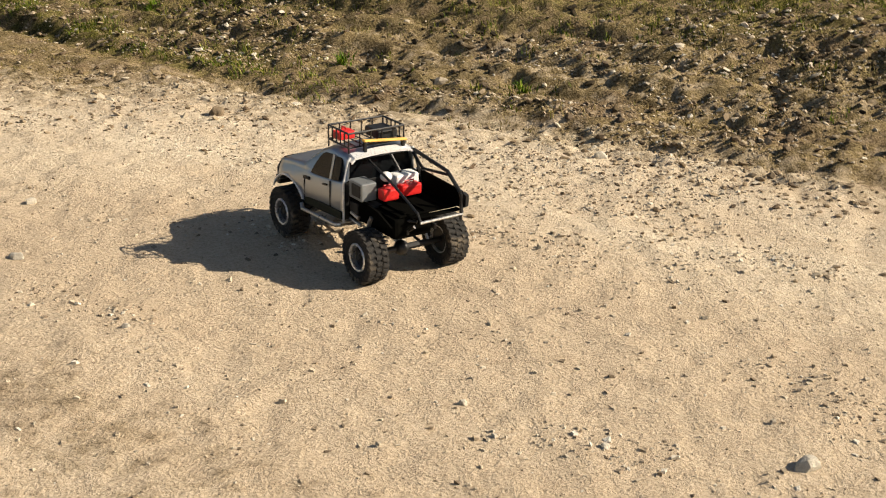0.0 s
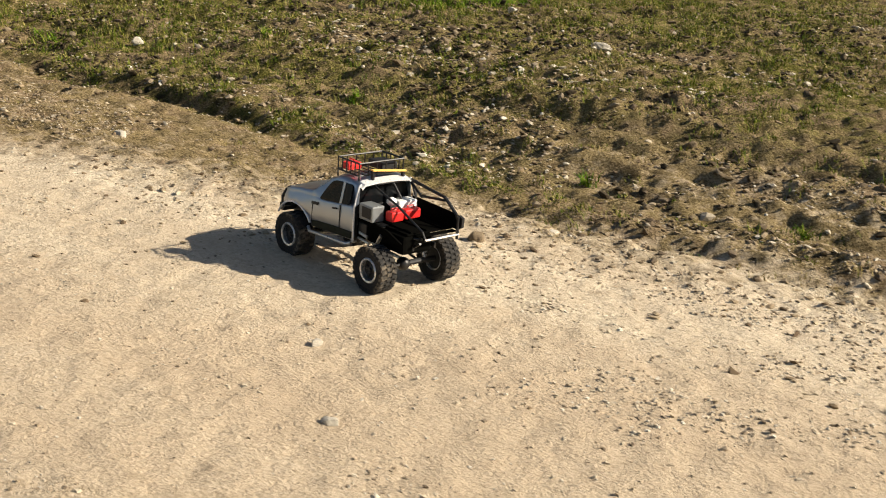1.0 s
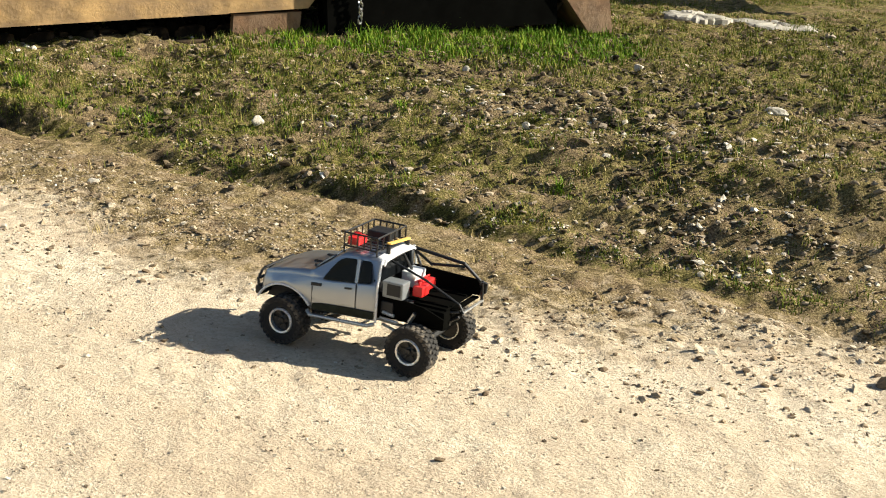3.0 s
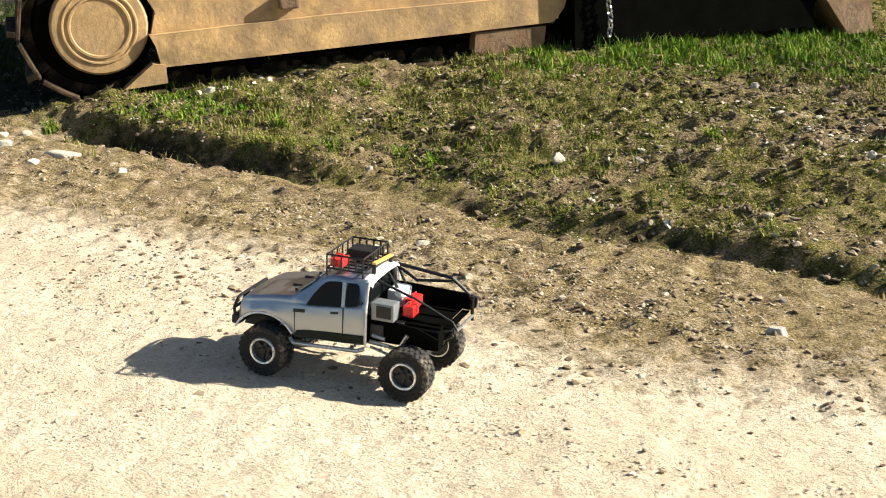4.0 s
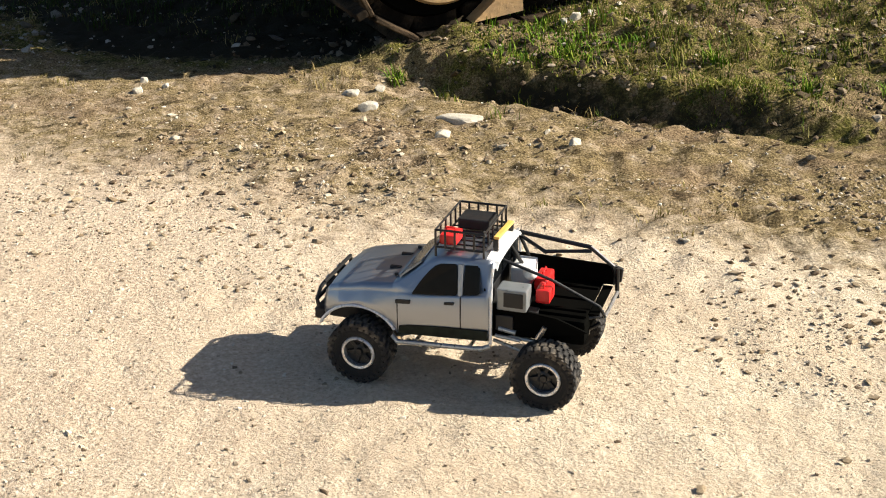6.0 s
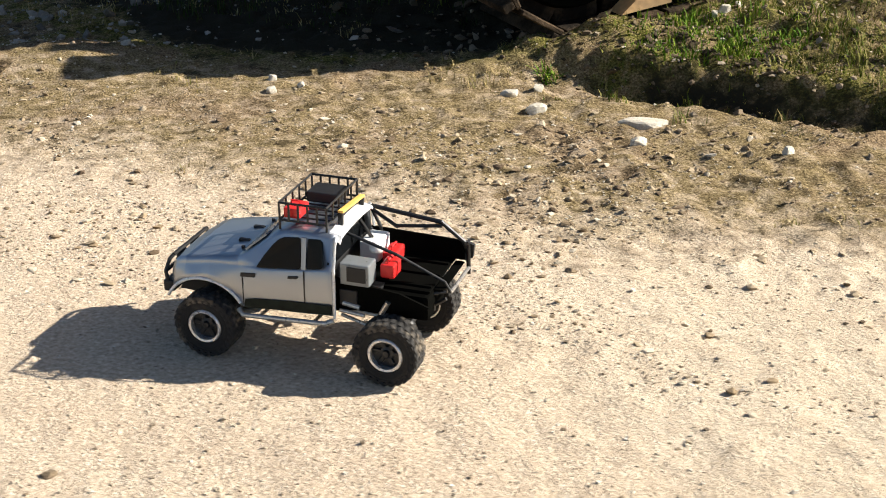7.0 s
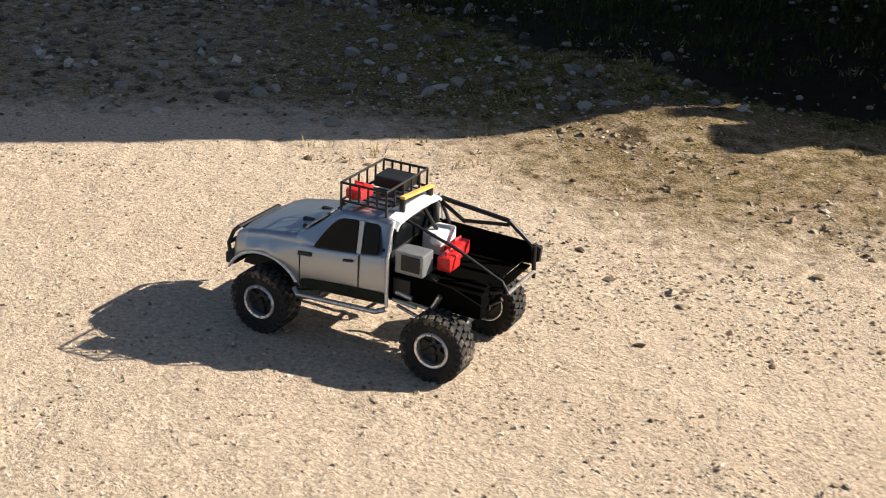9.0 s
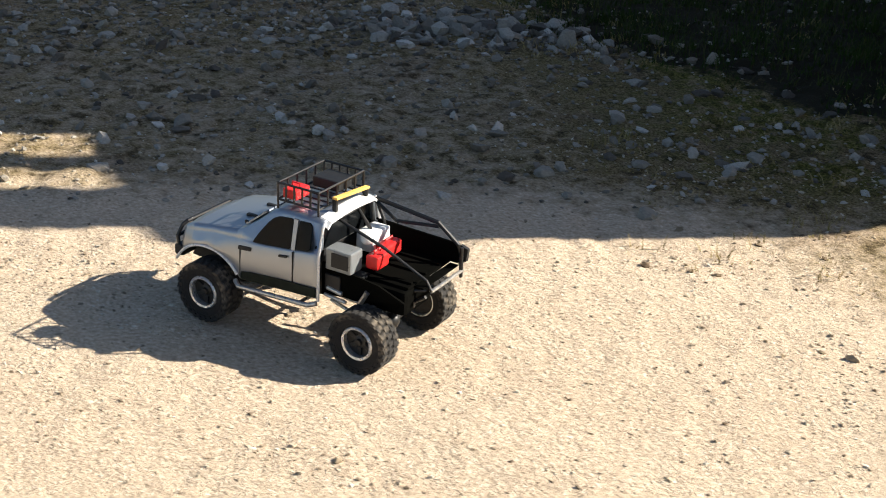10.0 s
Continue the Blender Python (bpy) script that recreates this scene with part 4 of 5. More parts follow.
    # upper works, out of view; sizes and gaps follow the shadow they must cast
    # unseen plate and brackets, added to fill out the shadow's near edge
    bm = bmesh.new()
    add_box(bm, (-0.28, 0.00, 0.63), (0.45, 0.16, 0.68), 0.012)
    add_box(bm, (0.22, 0.06, 0.66), (0.28, 0.15, 0.98), 0.008)
    add_box(bm, (0.36, 0.06, 0.66), (0.42, 0.15, 0.98), 0.008)
    part("shadow_step", bm, M_GREASE, top, "unseen step plate added to shape the machine's shadow")
    bm = bmesh.new()
    add_box(bm, (-0.30, 0.17, 0.92), (2.6, 1.95, 1.78), 0.05)
    part("deck_body", bm, M_TANMACH, top, "tan upper body panels")
    # unseen box, placed for the shadow's far edge and the lit gaps
    bm = bmesh.new()
    add_box(bm, (-0.30, 0.26, 1.76), (-0.10, 0.46, 2.30), 0.03)
    part("shadow_box", bm, M_TANMACH, top)
    # unseen hood, raised to keep sky light off the ground in front
    bm = bmesh.new()
    add_box(bm, (-0.30, 0.87, 1.76), (1.0, 1.95, 2.7), 0.06)
    part("engine_hood", bm, M_TANMACH, top)
    # unseen upright, parting the lit gaps within the shadow
    bm = bmesh.new()
    add_tube(bm, [(-0.2, 0.65, 1.75), (-0.2, 0.65, 2.40), (-0.28, 0.65, 2.47)], 0.055, 12)
    part("shadow_pipe", bm, M_RUST, top)
    bm = bmesh.new()
    add_prism(bm, [(1.35, 1.76), (2.55, 1.76), (2.55, 2.1), (2.35, 2.75), (1.35, 2.75)], "y", 1.15, 2.0)
    cab = part("cab", bm, M_TANMACH, top)
    bm = bmesh.new()
    add_prism(bm, [(1.45, 1.9), (2.45, 1.9), (2.45, 2.1), (2.29, 2.66), (1.45, 2.66)], "y", 1.135, 1.15)
    part("cab_window", bm, M_CABGLASS, cab)
    bm = bmesh.new()
    add_prism(bm, [(2.0, 1.45), (2.6, 1.4), (4.6, 1.75), (5.6, 1.45), (5.6, 1.7), (4.6, 2.08), (2.2, 1.65)], "y", 0.55, 0.9)
    part("boom", bm, M_TANMACH, top)
    bm = bmesh.new()
    add_prism(bm, [(5.40, 1.70), (5.62, 1.78), (6.55, 1.20), (6.45, 1.06)], "y", 0.6, 0.85)
    part("stick", bm, M_TANMACH, top)
    bm = bmesh.new()
    add_prism(bm, [(6.35, 1.25), (6.65, 1.25), (6.90, 0.95), (6.70, 0.66), (6.30, 0.60), (6.12, 0.76), (6.40, 0.80), (6.50, 1.0)], "y", 0.4, 1.05)
    part("bucket", bm, M_RUST, top)


build_excavator()


# ---------------------------------------------------------------- the toy pickup
WHEELBASE, TRACK, WR = 0.313, 0.19, 0.060
TYRE_R = 0.054
AXLES = (0.154, -0.159)
truck = empty("toy_pickup_truck")
tagged(truck, "silver radio-controlled pickup crawler with black rear cage and big tyres", "toy truck")


def lerp_table(rows, x):
    xs = [r[0] for r in rows]
    return [float(np.interp(x, xs, [r[k] for r in rows])) for k in range(1, len(rows[0]))]


def body_shell():
    """Hood and cab, lofted along the length, open below, with the front wheel arches cut in."""
    rows = [  # x, half width, belt height, shoulder half width, top height, top half width
        (-0.066, 0.089, 0.181, 0.076, 0.234, 0.068), (-0.055, 0.090, 0.180, 0.077, 0.236, 0.069), (0.000, 0.091, 0.173, 0.077, 0.237, 0.069), (0.020, 0.091, 0.171, 0.076, 0.235, 0.067),
        (0.040, 0.091, 0.168, 0.078, 0.226, 0.066), (0.066, 0.091, 0.165, 0.083, 0.205, 0.070), (0.090, 0.091, 0.164, 0.087, 0.188, 0.074), (0.100, 0.091, 0.163, 0.086, 0.183, 0.074),
        (0.150, 0.091, 0.160, 0.086, 0.176, 0.070), (0.195, 0.089, 0.152, 0.084, 0.168, 0.066), (0.215, 0.085, 0.146, 0.079, 0.160, 0.060), (0.224, 0.080, 0.138, 0.073, 0.148, 0.054)]
    xs = sorted(set([r[0] for r in rows] + [round(0.092 + 0.0035 * k, 4) for k in range(37)]))
    bm = bmesh.new()
    rings = []
    for x in xs:
        w, zb, ws, zt, wt = lerp_table(rows, x)
        dx = abs(x - 0.1605)
        low = 0.0935 - 0.045 * (x - 0.1) if x < 0.1 else 0.096 if x < 0.21 else 0.108
        arch = 0.062 + math.sqrt(max(0.0, 0.0745 ** 2 - dx * dx)) if dx < 0.0745 else 0
        z0 = max(low, arch)
        flare = 0.007 * max(0.0, 1 - abs(dx - 0.02) / 0.062)
        zm = z0 + (zb - z0) * 0.45
        half = [(w + flare - 0.002, z0), (w + flare, z0 + 0.004), (w + 0.35 * flare + 0.0015, zm), (w, zb - 0.003), (w - 0.003, zb + 0.002), (ws + (w - ws) * 0.15, zb + 0.006), (ws, zb + (zt - zb) * 0.86), (wt + (ws - wt) * 0.35, zt - 0.002), (wt * 0.8, zt + 0.0008), (wt * 0.4, zt + 0.0022), (0.0, zt + 0.0028)]
        ring = [(y, z) for y, z in half] + [(-y, z) for y, z in reversed(half[:-1])]
        rings.append([bm.verts.new((x, y, z)) for y, z in ring])
    for a, b in zip(rings, rings[1:]):
        for k in range(len(a) - 1):
            bm.faces.new((a[k], b[k], b[k + 1], a[k + 1]))
    bm.faces.new(rings[-1])  # nose
    bmesh.ops.recalc_face_normals(bm, faces=bm.faces)
    ob = part("body_shell", bm, M_SILVER, truck, "silver painted cab and hood", smooth=True)
    md = ob.modifiers.new("wall", "SOLIDIFY")
    md.thickness, md.offset = 0.0018, -1
    return ob


def side_panel(name, outline, material, parent, out=0.0012, label="", both=True, lean=True):
    """A thin panel on the body's sides: outline of (x, z); it leans in above the belt with the glass."""
    made = []
    for s in ((1, -1) if both else (1,)):
        bm = bmesh.new()

        def wall(x, z):
            belt, top = 0.1745 - 0.12 * x, 0.228
            w = 0.0915
            k = min(1, max(0, (z - belt) / (top - belt)))
            return (w - (0.0125 * k + 0.002 * (k > 0) if lean else 0)) + out
        a = [bm.verts.new((x, s * wall(x, z), z)) for x, z in outline]
        b = [bm.verts.new((x, s * (wall(x, z) - 0.004), z)) for x, z in outline]
        n = len(a)
        bm.faces.new(a)
        bm.faces.new(list(reversed(b)))
        for k in range(n):
            bm.faces.new((a[k], b[k], b[(k + 1) % n], a[(k + 1) % n]))
        bmesh.ops.recalc_face_normals(bm, faces=bm.faces)
        made.append(part(name, bm, material, parent, label))
    return made


def build_body():
    shell = body_shell()
    side_panel("front_window", [(0.066, 0.169), (0.063, 0.175), (0.052, 0.192), (0.038, 0.210), (0.029, 0.2185), (0.020, 0.2225), (-0.004, 0.2255), (-0.008, 0.224), (-0.0105, 0.179), (-0.008, 0.1765)], M_GLASS, shell, 0.0016, "dark tinted side window")
    side_panel("rear_window", [(-0.0215, 0.1785), (-0.0215, 0.2255), (-0.041, 0.2265), (-0.0455, 0.222), (-0.048, 0.185), (-0.045, 0.182)], M_GLASS, shell, 0.0016)
    side_panel("window_pillar", [(-0.0125, 0.177), (-0.0105, 0.2265), (-0.0190, 0.2265), (-0.0200, 0.178)], M_SILVER, shell, 0.0026)
    side_panel("door_band", [(0.090, 0.096), (0.088, 0.110), (0.070, 0.1135), (0.010, 0.1185), (-0.062, 0.121), (-0.062, 0.105), (0.0, 0.101)], M_DARKBAND, shell, 0.0022, "dark green and black band along the lower door")
    side_panel("door_handle", [(0.010, 0.159), (0.010, 0.1625), (-0.006, 0.1645), (-0.006, 0.161)], M_BLACK, shell, 0.004)
    side_panel("fender_badge", [(0.094, 0.150), (0.093, 0.1565), (0.068, 0.1585), (0.069, 0.152)], M_BLACK, shell, 0.0026)
    for x0, z0, z1 in ((0.0915, 0.100, 0.149), (-0.016, 0.103, 0.174)):
        side_panel("door_seam", [(x0, z0), (x0 - 0.0012, z0), (x0 - 0.0012, z1), (x0, z1)], M_BLACK, shell, 0.0021)
    # windscreen and back wall
    bm = bmesh.new()
    add_prism(bm, [(-0.074, 0.0), (0.074, 0.0), (0.062, 0.042), (-0.062, 0.042)], "x", 0, 0.003)
    ob = part("windscreen", bm, M_SCREEN, shell, "blue-grey reflecting windscreen")
    ob.matrix_basis = pose(0.0905, 0, 0.1885, 0, -52, 0)
    bm = bmesh.new()
    add_box(bm, (-0.056, -0.084, 0.10), (-0.052, 0.084, 0.178), 0.001)
    part("back_wall", bm, M_BLACK, truck)
    bm = bmesh.new()
    add_prism(bm, [(-0.082, 0.178), (0.082, 0.178), (0.068, 0.229), (-0.068, 0.229)], "x", -0.055, -0.052)
    part("back_window", bm, M_GLASS, truck, "dark rear cab window")
    # pale roof lip and cab corner edges
    bm = bmesh.new()
    lip = [(-0.075, 0.2275), (-0.066, 0.2355), (-0.03, 0.2385), (0.0, 0.2392), (0.03, 0.2385), (0.066, 0.2355), (0.075, 0.2275)]
    a = [bm.verts.new((-0.053, y, z + 0.0016)) for y, z in lip]
    b = [bm.verts.new((-0.073, y, z - 0.0036)) for y, z in lip]
    c = [bm.verts.new((-0.073, y * 0.97, z - 0.0075)) for y, z in lip]
    for k in range(len(lip) - 1):
        bm.faces.new((a[k], a[k + 1], b[k + 1], b[k]))
        bm.faces.new((b[k], b[k + 1], c[k + 1], c[k]))
    ob = part("roof_lip", bm, M_TRIM, shell, "pale roof rear lip", smooth=False)
    md = ob.modifiers.new("wall", "SOLIDIFY")
    md.thickness = 0.002
    for s in (1, -1):
        bm = bmesh.new()
        add_tube(bm, [(-0.066, s * 0.0895, 0.098), (-0.067, s * 0.0905, 0.181), (-0.067, s * 0.079, 0.226), (-0.066, s * 0.073, 0.233)], 0.0026, 8)
        part("cab_edge", bm, M_TRIM, shell)
        bm = bmesh.new()
        pts = [(0.1605 + 0.0755 * math.cos(radians(a)), s * (0.0965 - 0.003 * abs(math.cos(radians(a)))), 0.062 + 0.0755 * math.sin(radians(a))) for a in range(28, 153, 8)]
        add_tube(bm, pts, 0.0026, 8)
        part("wheel_arch_lip", bm, M_TRIM if s > 0 else M_TRIM, shell)
        bm = bmesh.new()
        add_tube(bm, [(0.100, s * 0.095, 0.092), (0.090, s * 0.099, 0.084), (-0.052, s * 0.099, 0.091), (-0.066, s * 0.094, 0.096)], 0.0042, 10)
        add_tube(bm, [(0.06, s * 0.099, 0.087), (0.06, s * 0.05, 0.084)], 0.003, 6)
        add_tube(bm, [(-0.03, s * 0.099, 0.087), (-0.03, s * 0.05, 0.084)], 0.003, 6)
        part("side_step", bm, M_STEEL, truck, "bare steel rock slider")
    bm = bmesh.new()
    add_box(bm, (0.219, -0.062, 0.112), (0.228, 0.062, 0.150), 0.003)
    part("grille", bm, M_BLACK, shell)
    for s in (1, -1):
        bm = bmesh.new()
        add_box(bm, (0.105, s * 0.028 - 0.004, 0.181), (0.125, s * 0.028 + 0.004, 0.186), 0.002)
        part("wiper_nozzle", bm, M_BLACK, shell)
        bm = bmesh.new()
        add_box(bm, (0.10, s * 0.058 - 0.002, 0.1795), (0.106, s * 0.058 + 0.002, 0.188), 0.001)
        part("body_clip", bm, M_BLACK, shell)
    # inner fenders hide the hollow
    for s in (1, -1):
        bm = bmesh.new()
        pts = [(0.163 + 0.073 * math.cos(radians(a)), 0.062 + 0.073 * math.sin(radians(a))) for a in range(20, 165, 12)]
        add_prism(bm, pts, "y", s * 0.045 - 0.002, s * 0.045 + 0.002)
        part("inner_fender", bm, M_BLACK, truck)
    bm = bmesh.new()
    add_box(bm, (-0.05, -0.084, 0.098), (0.09, 0.084, 0.103), 0.001)
    part("cab_floor", bm, M_BLACK, truck)


def build_front_bar():
    bm = bmesh.new()
    add_box(bm, (0.224, -0.082, 0.096), (0.243, 0.082, 0.116), 0.004)
    bar = part("front_bumper", bm, M_BLACK, truck, "black steel front bumper")
    for e in (1, -1):
        bm = bmesh.new()
        add_tube(bm, [(0.234, e * 0.078, 0.106), (0.240, e * 0.075, 0.130), (0.236, e * 0.066, 0.148), (0.233, e * 0.058, 0.153)], 0.0034, 8)
        part("bar_hoop", bm, M_TUBE, bar)
    for x, y, z in ((0.233, 0.058, 0.153), (0.240, 0.075, 0.130)):
        bm = bmesh.new()
        add_tube(bm, [(x, y, z), (x, -y, z)], 0.0034, 8)
        part("bar_rail", bm, M_TUBE, bar)
    for y in (0.024, -0.024):
        bm = bmesh.new()
        add_lathe(bm, [(0.0, -0.008), (0.007, -0.008), (0.011, 0.002), (0.011, 0.008), (0.0, 0.008)], 20, closed=False)
        lamp = part("spot_lamp", bm, M_BLACK, bar)
        lamp.matrix_basis = pose(0.232, y, 0.141, 0, 0, -90)
        bm = bmesh.new()
        add_lathe(bm, [(0.0, 0.0085), (0.0095, 0.0085), (0.0095, 0.0105), (0.0, 0.011)], 20, closed=False)
        part("lamp_lens", bm, M_LAMP, lamp)


def build_rack():
    """Roof basket on four posts, with its load."""
    x0, x1, y0, y1, z0, z1 = -0.048, 0.032, -0.064, 0.066, 0.2465, 0.2755
    bm = bmesh.new()
    add_tube(bm, [(x0, y0, z1), (x1, y0, z1), (x1, y1, z1), (x0, y1, z1)], 0.0021, 6, True)
    rack = part("roof_rack", bm, M_TUBE, truck, "black wire roof basket")
    bm = bmesh.new()
    add_tube(bm, [(x0, y0, z0), (x1, y0, z0), (x1, y1, z0), (x0, y1, z0)], 0.0021, 6, True)
    part("basket_floor", bm, M_TUBE, rack)
    for k in range(1, 7):
        y = y0 + (y1 - y0) * k / 7
        bm = bmesh.new()
        add_tube(bm, [(x0, y, z0), (x1, y, z0)], 0.0014, 6)
        part("floor_bar", bm, M_TUBE, rack)
    for k in range(6):
        x = x0 + (x1 - x0) * k / 5
        for y in (y0, y1):
            bm = bmesh.new()
            add_tube(bm, [(x, y, 0.230 if k in (0, 5) else z0), (x, y, z1)], 0.0019, 6)
            part("rack_post", bm, M_TUBE, rack)
    for k in range(1, 5):
        y = y0 + (y1 - y0) * k / 5
        for x in (x0, x1):
            bm = bmesh.new()
            add_tube(bm, [(x, y, z0), (x, y, z1)], 0.0017, 6)
            part("rack_post", bm, M_TUBE, rack)
    bm = bmesh.new()
    add_box(bm, (0.000, 0.022, 0.2480), (0.028, 0.060, 0.265), 0.003)
    can = part("fuel_can", bm, M_RED, truck, "small red fuel can in the roof basket")
    bm = bmesh.new()
    add_tube(bm, [(0.008, 0.040, 0.264), (0.008, 0.040, 0.271), (0.022, 0.040, 0.271), (0.022, 0.040, 0.264)], 0.002, 6)
    part("can_handle", bm, M_RED, can)
    bm = bmesh.new()
    add_box(bm, (-0.034, -0.058, 0.2480), (0.020, -0.012, 0.266), 0.003)
    part("cargo_case", bm, M_BLACK, truck, "black case in the roof basket")
    bm = bmesh.new()
    add_box(bm, (-0.005, -0.052, -0.0022), (0.005, 0.052, 0.0022), 0.0015, pose(-0.059, -0.012, 0.2550, 6.5, 0, 2))
    board = part("recovery_board", bm, M_YELLOW, truck, "yellow recovery board behind the basket")
    for y in (-0.055, 0.035):
        bm = bmesh.new()
        add_box(bm, (-0.063, y - 0.003, 0.236), (-0.055, y + 0.003, 0.2540 + 0.11 * y), 0.001)
        part("board_bracket", bm, M_TUBE, board)


def build_rear():
    """Tube cage, open tray and the things stowed in it."""
    cage = {
        "right_rail": [(-0.062, -0.076, 0.228), (-0.190, -0.076, 0.214), (-0.228, -0.080, 0.182), (-0.236, -0.080, 0.140)],
        "left_rail": [(-0.064, 0.032, 0.224), (-0.150, 0.027, 0.194), (-0.226, 0.018, 0.154), (-0.236, 0.016, 0.136)],
        "top_bar": [(-0.062, -0.074, 0.226), (-0.070, 0.0, 0.230), (-0.062, 0.074, 0.226)],
        "truss_brace": [(-0.066, -0.072, 0.226), (-0.118, -0.068, 0.198)],
        "truss_bar": [(-0.112, -0.068, 0.200), (-0.192, -0.074, 0.208)],
        "right_stay": [(-0.066, -0.078, 0.226), (-0.082, -0.080, 0.190), (-0.094, -0.082, 0.148)],
        "centre_stay": [(-0.068, -0.020, 0.226), (-0.084, -0.034, 0.190), (-0.094, -0.040, 0.150)],
        "rear_bar": [(-0.236, 0.018, 0.137), (-0.238, -0.080, 0.139)],
        "rear_post": [(-0.236, -0.078, 0.18), (-0.238, -0.076, 0.128)],
    }
    for name, pts in cage.items():
        bm = bmesh.new()
        add_tube(bm, pts, 0.0040 if name == "right_rail" else 0.0027 if name == "left_rail" else 0.0032, 8)
        part(name, bm, M_STEEL if name == "rear_bar" else M_TUBE, truck, "bare steel rear cross bar" if name == "rear_bar" else "")
    # tray
    bm = bmesh.new()
    add_box(bm, (-0.212, -0.084, 0.145), (-0.062, 0.050, 0.149), 0.001)
    tray = part("tray_floor", bm, M_SHADEBLACK, truck, "black rear tray")
    bm = bmesh.new()
    add_prism(bm, [(-0.062, 0.144), (-0.225, 0.146), (-0.236, 0.150), (-0.232, 0.176), (-0.222, 0.181), (-0.062, 0.186)], "y", -0.090, -0.086)
    part("tray_side", bm, M_SHADEBLACK, tray)
    bm = bmesh.new()
    add_prism(bm, [(-0.062, 0.104), (-0.110, 0.112), (-0.160, 0.118), (-0.220, 0.132), (-0.170, 0.150), (-0.062, 0.162)], "y", 0.070, 0.074)
    part("tray_side", bm, M_SHADEBLACK, tray)
    bm = bmesh.new()
    add_prism(bm, [(-0.228, 0.146), (-0.242, 0.154), (-0.244, 0.176), (-0.230, 0.181)], "y", -0.091, -0.084)
    part("tray_corner", bm, M_BLACK, tray)
    bm = bmesh.new()
    add_box(bm, (-0.228, -0.084, 0.1420), (-0.212, 0.030, 0.1448), 0.001)
    part("tail_sill", bm, M_SHADEBLACK, tray)
    for y0 in (-0.055, -0.01, 0.035):
        bm = bmesh.new()
        add_box(bm, (-0.210, y0 - 0.003, 0.149), (-0.07, y0 + 0.003, 0.1525), 0.001)
        part("tray_rib", bm, M_SHADEBLACK, tray)
    for a, b, nm in (((-0.100, 0.048, 0.118), (-0.070, 0.078, 0.146), "battery_box"), ((-0.135, 0.040, 0.132), (-0.108, 0.066, 0.150), "receiver_box")):
        bm = bmesh.new()
        add_box(bm, a, b, 0.002)
        part(nm, bm, M_BLACK, tray)
    for pts in ([(-0.075, 0.074, 0.118), (-0.165, 0.062, 0.135), (-0.228, 0.020, 0.138)], [(-0.08, 0.030, 0.112), (-0.20, 0.030, 0.108), (-0.232, 0.028, 0.130)]):
        bm = bmesh.new()
        add_tube(bm, pts, 0.0032, 8)
        part("tray_tube", bm, M_TUBE, tray)
    for pts, r in (([(-0.076, 0.0765, 0.122), (-0.104, 0.0765, 0.117)], 0.0042), ([(-0.070, 0.0765, 0.108), (-0.112, 0.0765, 0.104)], 0.0032), ([(-0.140, 0.0765, 0.112), (-0.152, 0.0765, 0.134)], 0.0045)):
        bm = bmesh.new()
        add_tube(bm, pts, r, 10)
        part("shock_reservoir", bm, M_STEEL, tray, "bright steel shock reservoir")
    bm = bmesh.new()
    add_box(bm, (-0.214, -0.024, 0.101), (-0.070, 0.062, 0.1445), 0.008)
    part("fuel_cell", bm, M_SHADEBLACK, tray)
    # stowed things
    bm = bmesh.new()
    add_box(bm, (-0.122, 0.046, 0.156), (-0.073, 0.081, 0.193), 0.003)
    box = part("tool_case", bm, M_SILVERBOX, truck, "silver tool case behind the cab")
    bm = bmesh.new()
    add_box(bm, (-0.117, 0.080, 0.163), (-0.085, 0.0825, 0.188), 0.001)
    part("case_panel", bm, M_BLACK, box, "dark inset panel")
    bm = bmesh.new()
    add_box(bm, (-0.104, -0.066, 0.156), (-0.070, -0.012, 0.190), 0.004)
    part("cool_box", bm, M_WHITE, truck, "white box behind the cab")
    for (a, b) in (((-0.152, 0.012, 0.160), (-0.128, 0.048, 0.184)), ((-0.136, -0.052, 0.156), (-0.112, -0.006, 0.179))):
        bm = bmesh.new()
        add_box(bm, a, b, 0.004)
        can = part("jerry_can", bm, M_RED, truck, "bright red jerry can")
        bm = bmesh.new()
        m = [(p + q) / 2 for p, q in zip(a, b)]
        add_tube(bm, [(m[0], m[1] - 0.010, b[2] - 0.001), (m[0], m[1] - 0.010, b[2] + 0.006), (m[0], m[1] + 0.010, b[2] + 0.006), (m[0], m[1] + 0.010, b[2] - 0.001)], 0.002, 6)
        part("can_handle", bm, M_RED, can)
    bm = bmesh.new()
    bmesh.ops.create_uvsphere(bm, u_segments=20, v_segments=12, radius=0.012)
    for v in bm.verts:
        v.co.z *= 0.85
    bmesh.ops.translate(bm, vec=(-0.112, 0.018, 0.197), verts=bm.verts)
    part("float", bm, M_WHITE, truck, "round white float on the load", smooth=True)


